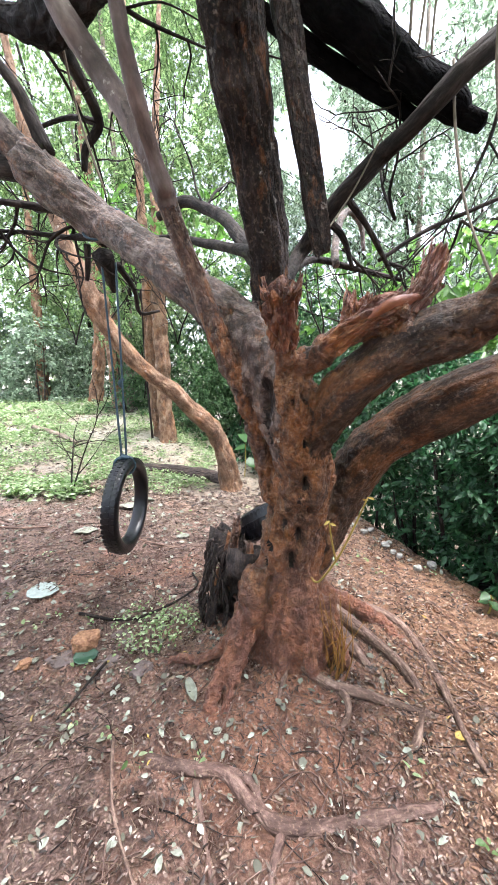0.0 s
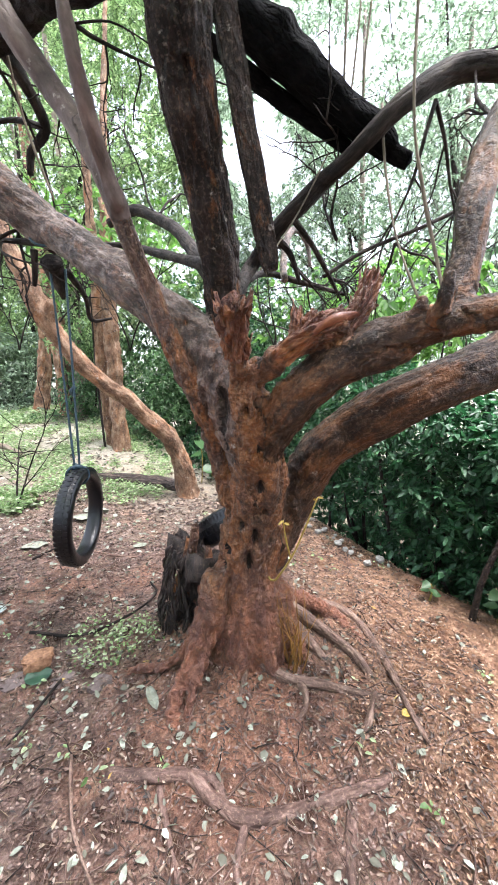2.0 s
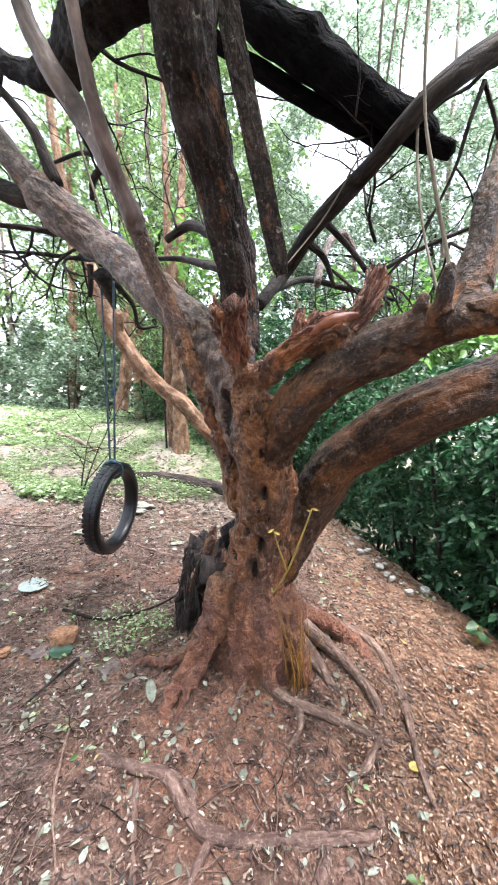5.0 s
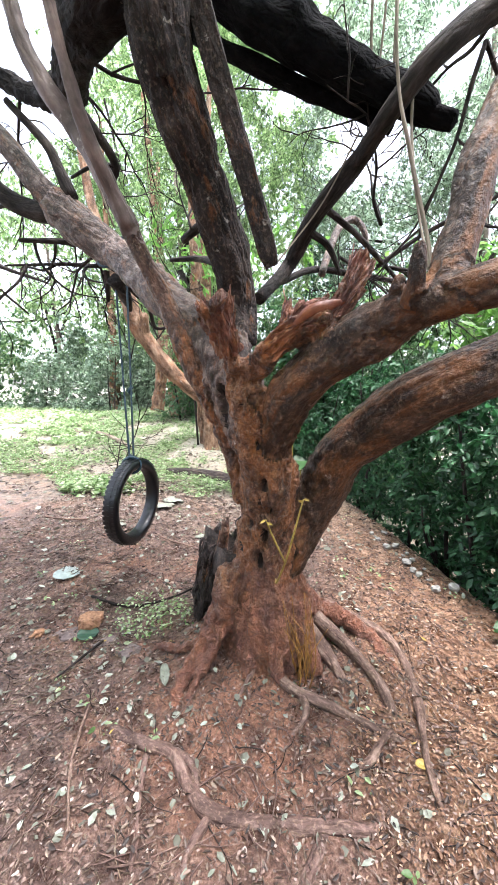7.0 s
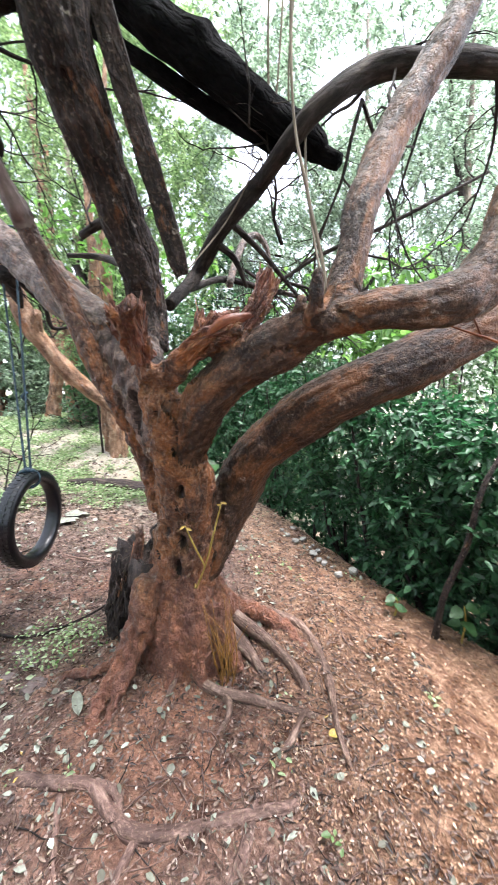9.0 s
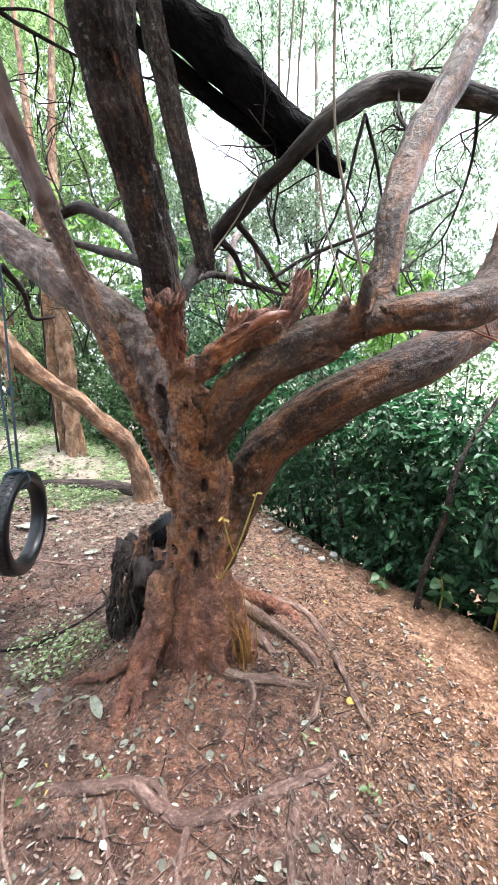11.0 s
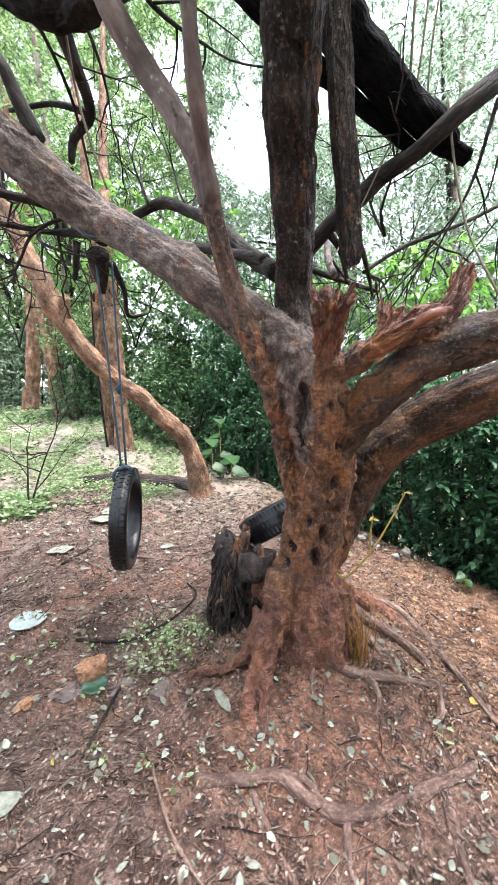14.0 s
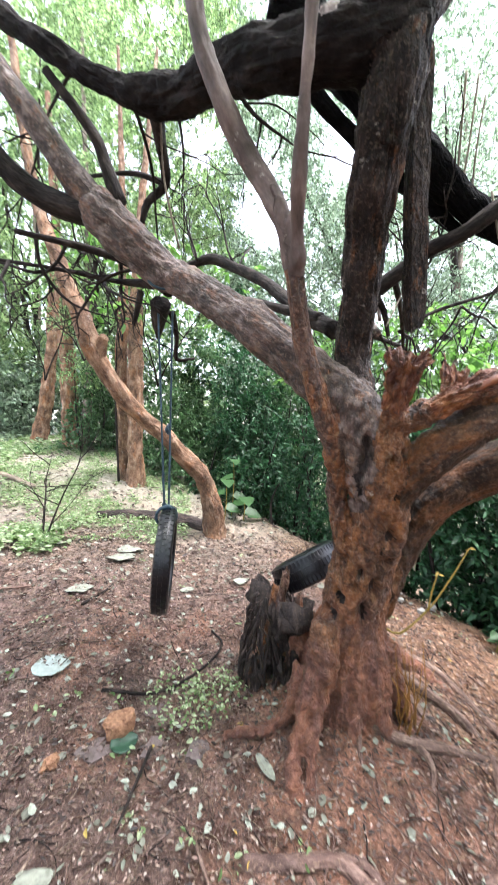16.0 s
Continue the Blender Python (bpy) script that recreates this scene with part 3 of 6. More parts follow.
def centre_lines(lines):
    a = np.vstack([spline(l, 0.05)[:-1] for l in lines])
    b = np.vstack([spline(l, 0.05)[1:] for l in lines])
    s = np.concatenate([np.cumsum(np.full(len(spline(l, 0.05)) - 1, 0.05)) + 7.0 * i for i, l in enumerate(lines)])
    return a, b, s


def build_trunk(parent):
    """Trunk and main limbs fused into one skin, worn by bark ridges, pits and hollows, then parted limb by limb."""
    lines = [TRUNK, LIMB_LEFT, LIMB_RIGHT, LIMB_LOW, STEM_RED, STUB_SIDE[:4], STUB_MID[:3], LIMB_RISING, STEM_RED_A, STEM_RED_B, UPRIGHT, OVERHEAD, *BUTTRESSES,
             [(0.58, 1.36, 1.47, 0.06), (0.69, 1.27, 1.505, 0.070), (0.745, 1.21, 1.505, 0.036)],
             [(0.765, 1.12, 1.58, 0.026), (0.762, 1.08, 1.66, 0.018), (0.764, 1.06, 1.72, 0.012)], [(0.72, 1.17, 1.6, 0.02), (0.73, 1.14, 1.66, 0.015)]]
    vs, fs, n = [], [], 0
    for line in lines:
        v, f, _ = tube(line, sides=18, step=0.03, rough=0.0, start=n)
        vs.append(v), fs.extend(f)
        n += len(v)
    raw = new("trunk_raw", mesh_of("trunk_raw", np.vstack(vs), fs, BARK))
    rm = raw.modifiers.new("skin", "REMESH")
    rm.mode, rm.voxel_size = "VOXEL", 0.008
    sm = raw.modifiers.new("ease", "SMOOTH")
    sm.factor, sm.iterations = 0.5, 12
    dg = bpy.context.evaluated_depsgraph_get()
    me = bpy.data.meshes.new_from_object(raw.evaluated_get(dg))
    bpy.data.objects.remove(raw)
    k = len(me.vertices)
    co, no = np.empty(k * 3), np.empty(k * 3)
    me.vertices.foreach_get("co", co)
    me.vertices.foreach_get("normal", no)
    co, no = co.reshape(-1, 3), no.reshape(-1, 3)
    a, b, s = centre_lines(lines)
    near = np.empty(k, int)
    shaken = co + 0.10 * np.column_stack([fbm(co * 9, 2), fbm(co * 9 + 50, 2), fbm(co * 9 + 90, 2)])
    for i in range(0, k, 4000):
        d = np.linalg.norm(shaken[i:i + 4000, None, :] - a[None, :, :3], axis=2) - a[None, :, 3]
        near[i:i + 4000] = d.argmin(1)
    ax = b[near, :3] - a[near, :3]
    ax /= np.linalg.norm(ax, axis=1)[:, None] + 1e-9
    rel = co - a[near, :3]
    t = (rel * ax).sum(1)
    radial = rel - ax * t[:, None]
    h = np.cross(ax, (0.31, 0.87, 0.38))
    h /= np.linalg.norm(h, axis=1)[:, None]
    w = np.cross(ax, h)
    grain = np.column_stack([(radial * h).sum(1), (radial * w).sum(1), s[near] + t])
    owner = np.concatenate([np.full(len(spline(l, 0.05)) - 1, i) for i, l in enumerate(lines)])[near]
    thin = np.where(np.isin(owner, (4, 8, 9)), 0.35, np.where(np.isin(owner, (2, 3, 7)), 0.6, np.where(np.isin(owner, (1, 10, 11)), 0.9, 0.62)))
    joint = ease(1.8, 1.45, co[:, 2]) * ease(0.66, 0.45, co[:, 0]) + 0.25 * fbm(co * 12, 2) > 0.5
    joint &= ~np.isin(owner, (2, 3, 7, *range(12, 17), 20, 21, 22))
    grain[joint] = co[joint]
    thin = np.where(np.isin(owner, (0, 2, 3)), 0.6, thin)
    skin = co * (1, 1, 0.3)
    out_by = np.hypot(co[:, 0] - 0.23, co[:, 1] - 1.68)
    core = ease(0.44, 0.22, out_by) * ease(1.85, 1.55, co[:, 2])
    core = np.maximum(core, ease(0.6, 0.4, co[:, 2]))
    ridge = core * fbm(skin * (20, 20, 16), 3) + (1 - core) * fbm(grain * (22, 22, 4.5), 3)
    lump = fbm(co * 7, 3)
    body = np.isin(owner, (0, 1, 5, 6, *range(12, 20)))
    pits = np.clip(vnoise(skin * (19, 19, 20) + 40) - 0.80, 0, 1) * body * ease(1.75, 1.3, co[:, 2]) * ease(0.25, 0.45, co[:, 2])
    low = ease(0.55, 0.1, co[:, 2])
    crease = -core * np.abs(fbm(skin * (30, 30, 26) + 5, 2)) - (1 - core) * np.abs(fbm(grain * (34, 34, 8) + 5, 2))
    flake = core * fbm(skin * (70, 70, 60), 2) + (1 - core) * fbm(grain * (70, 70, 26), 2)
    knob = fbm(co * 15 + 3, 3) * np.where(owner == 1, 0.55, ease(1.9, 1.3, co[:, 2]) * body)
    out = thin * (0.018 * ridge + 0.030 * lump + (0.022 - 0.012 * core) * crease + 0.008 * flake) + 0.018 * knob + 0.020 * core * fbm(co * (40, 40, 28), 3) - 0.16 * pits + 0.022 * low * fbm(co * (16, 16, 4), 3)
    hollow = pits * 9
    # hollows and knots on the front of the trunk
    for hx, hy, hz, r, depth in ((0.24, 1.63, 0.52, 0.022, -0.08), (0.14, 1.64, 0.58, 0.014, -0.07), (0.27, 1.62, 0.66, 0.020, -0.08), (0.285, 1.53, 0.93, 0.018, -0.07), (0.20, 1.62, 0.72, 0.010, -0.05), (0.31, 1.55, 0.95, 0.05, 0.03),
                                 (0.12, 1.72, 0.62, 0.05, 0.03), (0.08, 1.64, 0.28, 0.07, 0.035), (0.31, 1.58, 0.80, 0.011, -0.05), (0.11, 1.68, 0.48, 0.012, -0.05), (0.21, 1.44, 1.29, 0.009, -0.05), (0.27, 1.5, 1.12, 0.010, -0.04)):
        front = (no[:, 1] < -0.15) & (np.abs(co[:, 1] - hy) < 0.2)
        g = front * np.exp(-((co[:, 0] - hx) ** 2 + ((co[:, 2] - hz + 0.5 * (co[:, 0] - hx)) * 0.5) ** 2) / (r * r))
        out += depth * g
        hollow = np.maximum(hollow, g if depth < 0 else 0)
    co += no * out[:, None]
    me.vertices.foreach_set("co", co.ravel())
    me.update()
    normals = np.empty(k * 3)
    me.vertices.foreach_get("normal", normals)
    normals = normals.reshape(-1, 3)
    first = np.empty(len(me.polygons), np.int32)
    total = np.empty(len(me.polygons), np.int32)
    me.polygons.foreach_get("loop_start", first)
    me.polygons.foreach_get("loop_total", total)
    loops = np.empty(len(me.loops), np.int32)
    me.loops.foreach_get("vertex_index", loops)
    of = owner[loops[first]]
    parts = (("trunk", (0, *range(12, 20)), BARK, "knotted brown trunk, red mud on its foot"), ("left_limb", (1,), BARK_GREY, "thick grey-brown leaning limb"),
             ("right_limb", (2, 20, 21, 22), BARK_MOSS, "thick dark limb bending to the side"), ("low_limb", (3,), BARK_MOSS, "dark mossy low limb"),
             ("climbing_stem", (4,), BARK_RED, "thin reddish stem climbing past the limb"), ("stem_fork", (8,), BARK_SMOOTH, "smooth mauve-brown fork of the thin stem"), ("stem_fork", (9,), BARK_SMOOTH, "slim upright fork of the thin stem"),
             ("stub_base", (5, 6), BARK, "rough red-brown bark under the broken stubs"),
             ("rising_limb", (7,), BARK_MOSS, "grey limb rising from the side limb"), ("upright_stem", (10,), BARK_STEM, "dark upright stem with cracked bark"), ("overhead_limb", (11,), BARK_SILHOUETTE, "thick limb reaching overhead, coloured dark as a silhouette"))
    for name, owners, bark, label in parts:
        pick = np.flatnonzero(np.isin(of, owners))
        faces = [loops[first[q]:first[q] + total[q]] for q in pick]
        used, flat = np.unique(np.concatenate(faces), return_inverse=True)
        cut = np.cumsum(total[pick])[:-1]
        part_me = mesh_of(name, co[used], [tuple(map(int, f)) for f in np.split(flat, cut)], bark, grain[used])
        # pits and hollows coloured near black for shade the mesh is too coarse to give
        part_me.materials.append(ROTTEN_AND_PIT_SHADE)
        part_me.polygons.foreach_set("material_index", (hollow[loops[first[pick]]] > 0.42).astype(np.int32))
        part_me.normals_split_custom_set_from_vertices([tuple(v) for v in normals[used]])
        child(name, part_me, parent, label)


tree = base("old_tree", "old gnarled tree with spreading limbs on red earth", "tree")
build_trunk(tree)


def torn_stub(name, line, parent, label, shards, seed, jag=0.05):
    """A broken limb end: split, fibrous sides, a jagged rim of uneven height and a sunken core, with loose shards of wood."""
    c = spline(line, 0.007)
    n, sides = len(c), 44
    tan = np.gradient(c[:, :3], axis=0)
    tan /= np.linalg.norm(tan, axis=1)[:, None]
    ang = np.arange(sides) * 2 * math.pi / sides
    circle = np.column_stack([np.cos(ang), np.sin(ang)])
    side = np.cross(tan[0], (0.31, 0.87, 0.38))
    rows, grain = [], []
    rim = jag * (1.5 * (vnoise(np.column_stack([circle * 1.9, 0 * ang]) + seed) - 0.35) + 0.7 * fbm(np.column_stack([circle * 8, 0 * ang]) + seed, 2))
    for i in range(n):
        side = side - tan[i] * side.dot(tan[i])
        side /= np.linalg.norm(side)
        up = np.cross(tan[i], side)
        s = i * 0.007
        split = np.abs(fbm(np.column_stack([circle * 2.2, np.full(sides, s * 4)]) + seed, 2))
        fibre = fbm(np.column_stack([circle * 7, np.full(sides, s * 14)]) + seed * 2, 2)
        chip = fbm(np.column_stack([circle * 2.5, np.full(sides, s * 24)]) + seed * 3, 3)
        r = c[i, 3] * (1.10 - 0.5 * split + 0.20 * fibre + 0.65 * chip)
        u = max(0.0, (i / (n - 1) - 0.6) / 0.4)
        p = c[i, :3] + (circle[:, :1] * side + circle[:, 1:] * up) * r[:, None] + tan[i] * (rim * u)[:, None]
        rows.append(p)
        grain.append(np.column_stack([circle * c[i, 3], np.full(sides, s)]) + seed)
    for k, (shrink, drop) in enumerate(((0.74, 0.012), (0.45, 0.04), (0.12, 0.045))):
        mid_ = rows[n - 1].mean(0)
        p = mid_ + (rows[n - 1] - mid_) * shrink - tan[-1] * (drop + 0.03 * vnoise(np.column_stack([circle * 4, 0 * ang + k]) + seed))[:, None]
        rows.append(p)
        grain.append(np.column_stack([circle * c[-1, 3] * shrink, np.full(sides, n * 0.007 + 0.02 * k)]) + seed)
    faces = [(i * sides + j, i * sides + (j + 1) % sides, (i + 1) * sides + (j + 1) % sides, (i + 1) * sides + j) for i in range(len(rows) - 1) for j in range(sides)]
    faces.append(tuple((len(rows) - 1) * sides + j for j in range(sides)))
    stub_ob = child(name, mesh_of(name, np.vstack(rows), faces, TORN, np.vstack(grain), smooth=False), parent, label)
    r = random.Random(int(seed * 100))
    for k in range(shards):
        i = r.randrange(n // 3, n)
        j = r.randrange(sides)
        at = rows[i][j]
        out = at - c[i, :3]
        out /= np.linalg.norm(out)
        way = tan[i] * r.uniform(0.5, 1) + out * r.uniform(0.1, 0.5)
        w = np.cross(tan[i], out) * r.uniform(0.004, 0.011)
        ln = r.uniform(0.02, 0.05)
        foot, tip, thick = at - tan[i] * ln * 0.8 - out * 0.004, at + way * ln, out * 0.004
        v = [foot - w, foot + w, tip + w * 0.5 + thick, tip - w * 0.7, foot - w - thick, foot + w - thick, tip + w * 0.5, tip - w * 0.7 - thick]
        f = [(0, 1, 2, 3), (7, 6, 5, 4), (0, 4, 5, 1), (1, 5, 6, 2), (2, 6, 7, 3), (3, 7, 4, 0)]
        child("splinter", mesh_of("splinter", v, f, TORN, np.array(v) * 1.0, smooth=False), stub_ob)


torn_stub("torn_stub", [(0.175, 1.43, 1.50, 0.040), (0.16, 1.365, 1.60, 0.052), (0.15, 1.32, 1.68, 0.066)], tree, "broken stub of torn red wood", 16, 1.3, 0.05)
torn_stub("torn_stub", [(0.33, 1.415, 1.50, 0.040), (0.42, 1.355, 1.56, 0.044), (0.50, 1.335, 1.60, 0.042), (0.55, 1.325, 1.62, 0.036)], tree, "broken side limb with raw red wood", 12, 2.1, 0.03)
torn_stub("torn_stub", [(0.56, 1.325, 1.60, 0.032), (0.61, 1.33, 1.67, 0.034), (0.65, 1.34, 1.765, 0.036)], tree, "splintered upturned end of the broken limb", 8, 3.7, 0.045)
torn_stub("torn_stub", [(0.40, 1.40, 1.53, 0.040), (0.425, 1.42, 1.60, 0.042), (0.43, 1.43, 1.655, 0.038)], tree, "short grey broken stub", 8, 4.9, 0.035)
child("heartwood", limb_mesh("heartwood", [(0.40, 1.365, 1.545, 0.020), (0.465, 1.335, 1.580, 0.036), (0.52, 1.326, 1.608, 0.039), (0.56, 1.325, 1.622, 0.034), (0.60, 1.33, 1.635, 0.024)], HEART, sides=24, step=0.008, rough=0.4, lumps=0.7), tree, "smooth exposed orange-red heartwood")
BRANCHES = [
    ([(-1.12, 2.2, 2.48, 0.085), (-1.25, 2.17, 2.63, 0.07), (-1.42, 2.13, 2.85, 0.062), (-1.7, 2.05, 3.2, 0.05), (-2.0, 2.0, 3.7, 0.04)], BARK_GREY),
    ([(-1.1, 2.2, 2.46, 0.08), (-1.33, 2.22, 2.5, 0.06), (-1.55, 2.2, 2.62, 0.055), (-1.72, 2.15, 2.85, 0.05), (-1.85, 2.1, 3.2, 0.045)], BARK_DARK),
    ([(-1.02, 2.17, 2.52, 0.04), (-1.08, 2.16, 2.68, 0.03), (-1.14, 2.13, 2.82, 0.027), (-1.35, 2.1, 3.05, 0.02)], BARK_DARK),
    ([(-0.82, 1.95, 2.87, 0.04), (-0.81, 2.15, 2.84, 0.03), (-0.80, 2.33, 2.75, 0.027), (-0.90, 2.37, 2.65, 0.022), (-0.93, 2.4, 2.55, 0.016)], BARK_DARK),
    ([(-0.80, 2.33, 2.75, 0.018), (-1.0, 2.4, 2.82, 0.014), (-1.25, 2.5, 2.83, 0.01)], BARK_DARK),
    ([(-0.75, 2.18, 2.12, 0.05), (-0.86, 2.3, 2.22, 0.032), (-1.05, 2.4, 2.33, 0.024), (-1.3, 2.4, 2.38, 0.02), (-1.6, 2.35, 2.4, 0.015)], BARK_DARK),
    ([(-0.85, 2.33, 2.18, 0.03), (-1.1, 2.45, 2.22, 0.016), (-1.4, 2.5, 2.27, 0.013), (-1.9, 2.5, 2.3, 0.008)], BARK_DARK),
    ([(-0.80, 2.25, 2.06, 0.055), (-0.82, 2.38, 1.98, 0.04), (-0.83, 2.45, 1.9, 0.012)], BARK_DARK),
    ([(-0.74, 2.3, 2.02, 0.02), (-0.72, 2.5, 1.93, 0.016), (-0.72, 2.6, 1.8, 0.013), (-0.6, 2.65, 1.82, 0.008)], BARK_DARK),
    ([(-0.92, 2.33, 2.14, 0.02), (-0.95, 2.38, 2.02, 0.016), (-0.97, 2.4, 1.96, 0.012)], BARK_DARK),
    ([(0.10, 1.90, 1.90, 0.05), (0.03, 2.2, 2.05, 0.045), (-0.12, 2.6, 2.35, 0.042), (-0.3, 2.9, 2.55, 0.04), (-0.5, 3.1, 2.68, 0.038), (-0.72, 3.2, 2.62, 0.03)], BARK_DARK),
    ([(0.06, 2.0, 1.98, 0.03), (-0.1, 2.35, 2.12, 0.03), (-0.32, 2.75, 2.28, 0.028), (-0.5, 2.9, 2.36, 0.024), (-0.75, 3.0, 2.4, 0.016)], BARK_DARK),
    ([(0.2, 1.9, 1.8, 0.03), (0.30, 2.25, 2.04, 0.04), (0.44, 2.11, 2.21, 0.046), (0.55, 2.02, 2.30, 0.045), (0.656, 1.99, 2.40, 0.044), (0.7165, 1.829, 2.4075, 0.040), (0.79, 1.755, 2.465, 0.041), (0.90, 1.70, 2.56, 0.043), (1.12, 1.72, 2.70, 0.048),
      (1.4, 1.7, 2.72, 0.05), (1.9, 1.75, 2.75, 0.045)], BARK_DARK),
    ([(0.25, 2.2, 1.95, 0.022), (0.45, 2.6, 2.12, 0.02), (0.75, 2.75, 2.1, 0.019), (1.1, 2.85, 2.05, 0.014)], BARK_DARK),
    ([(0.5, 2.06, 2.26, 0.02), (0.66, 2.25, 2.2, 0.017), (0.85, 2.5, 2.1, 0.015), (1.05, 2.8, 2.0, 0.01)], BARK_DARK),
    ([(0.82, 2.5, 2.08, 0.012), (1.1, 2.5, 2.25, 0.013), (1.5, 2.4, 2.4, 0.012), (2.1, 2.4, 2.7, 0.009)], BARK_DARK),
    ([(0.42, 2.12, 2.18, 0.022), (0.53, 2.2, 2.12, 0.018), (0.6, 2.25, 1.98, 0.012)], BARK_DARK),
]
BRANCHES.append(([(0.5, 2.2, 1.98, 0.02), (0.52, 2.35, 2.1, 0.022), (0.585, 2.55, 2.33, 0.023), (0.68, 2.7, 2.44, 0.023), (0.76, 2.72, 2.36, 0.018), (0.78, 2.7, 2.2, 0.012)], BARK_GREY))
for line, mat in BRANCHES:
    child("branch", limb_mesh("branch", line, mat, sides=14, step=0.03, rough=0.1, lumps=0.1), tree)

# surface roots
ROOTS = [[(0.24, 1.66, 0.02, 0.018), (0.20, 1.54, -0.07, 0.014), (0.16, 1.43, -0.15, 0.010)],
         [(0.25, 1.66, 0.0, 0.03), (0.36, 1.57, -0.06, 0.026), (0.46, 1.52, -0.085, 0.025), (0.60, 1.50, -0.105, 0.025), (0.78, 1.49, -0.125, 0.022), (0.97, 1.48, -0.17, 0.015)],
         [(0.46, 1.52, -0.085, 0.02), (0.49, 1.46, -0.10, 0.016), (0.47, 1.39, -0.13, 0.013), (0.40, 1.34, -0.18, 0.01)],
         [(0.86, 1.50, -0.14, 0.012), (0.80, 1.42, -0.15, 0.015), (0.74, 1.33, -0.155, 0.017), (0.64, 1.28, -0.18, 0.014)],
         [(-0.38, 1.27, -0.19, 0.025), (-0.27, 1.25, -0.165, 0.027), (-0.16, 1.23, -0.155, 0.028), (-0.04, 1.21, -0.15, 0.028), (0.05, 1.13, -0.155, 0.03), (0.17, 1.06, -0.16, 0.033), (0.37, 1.08, -0.165, 0.030), (0.57, 1.10, -0.165, 0.028), (0.74, 1.13, -0.17, 0.024),
          (0.79, 1.22, -0.2, 0.015)],
         [(-0.04, 1.22, -0.155, 0.018), (0.06, 1.18, -0.155, 0.02), (0.1, 1.1, -0.17, 0.018)],
         [(0.60, 1.14, -0.165, 0.02), (0.55, 1.02, -0.17, 0.022), (0.50, 0.9, -0.175, 0.02), (0.45, 0.7, -0.2, 0.016)],
         [(-0.16, 1.19, -0.17, 0.013), (-0.11, 1.05, -0.17, 0.014), (-0.05, 0.9, -0.175, 0.013), (-0.02, 0.7, -0.2, 0.01)],
         [(0.17, 1.05, -0.165, 0.02), (0.13, 0.96, -0.175, 0.017), (0.12, 0.86, -0.19, 0.012)],
         [(0.55, 2.10, 0.04, 0.04), (0.76, 2.14, -0.04, 0.036), (0.92, 2.06, -0.10, 0.03), (1.0, 1.86, -0.12, 0.026), (1.01, 1.65, -0.14, 0.022), (0.98, 1.42, -0.17, 0.016), (1.0, 1.2, -0.2, 0.01)],
         [(0.50, 1.95, 0.06, 0.045), (0.70, 1.88, -0.04, 0.040), (0.84, 1.72, -0.12, 0.03), (0.90, 1.55, -0.17, 0.014)],
         [(0.46, 1.86, 0.06, 0.045), (0.60, 1.77, -0.03, 0.038), (0.70, 1.63, -0.12, 0.026)]]
for number, line in enumerate(ROOTS):
    ends = len(line) - 1
    sunk = [(x, y, z if i == 0 and z > -0.06 else float(surface(x, y)[0]) + ((-0.28 if 3 < number < 9 else 0.45) * r if i < ends else -1.4 * r), r) for i, (x, y, z, r) in enumerate(line)]
    child("root", limb_mesh("root", sunk, ROOT_DARK if 3 < number < 9 else ROOT, sides=12, step=0.02, rough=0.16, lumps=0.25), tree, "exposed muddy root")


# ---- timber lodged in the tree ----
def log_thing():
    log = base("lodged_log", "thick dead log lying across the branches, coloured dark as a silhouette", "log")
    line = [(0.96, 1.92, 2.49, 0.035), (0.93, 1.90, 2.505, 0.062), (0.80, 1.885, 2.585, 0.074), (0.606, 1.865, 2.70, 0.084), (0.45, 1.85, 2.80, 0.082), (0.38, 1.845, 2.845, 0.094), (0.3, 1.83, 2.89, 0.088), (-0.018, 1.80, 3.08, 0.09), (-0.3, 1.78, 3.24, 0.09)]
    child("bark", limb_mesh("bark", line, LOG_SILHOUETTE, sides=30, step=0.02, rough=0.16, lumps=0.2), log)
    child("end_stub", limb_mesh("end_stub", [(0.93, 1.9, 2.5, 0.04), (0.99, 1.88, 2.46, 0.04), (1.03, 1.87, 2.44, 0.036)], LOG_SILHOUETTE, sides=14, step=0.02, rough=0.1), log)
    pole = base("lodged_pole", "straight dead branch under the log, coloured dark as a silhouette", "branch")
    child("bark", limb_mesh("bark", [(0.80, 1.965, 2.505, 0.030), (0.655, 1.965, 2.588, 0.034), (0.315, 1.93, 2.76, 0.036), (0.01, 1.86, 2.895, 0.036), (-0.2, 1.8, 3.0, 0.038)], LOG_SILHOUETTE, sides=14, step=0.02, rough=0.2, lumps=0.14), pole)


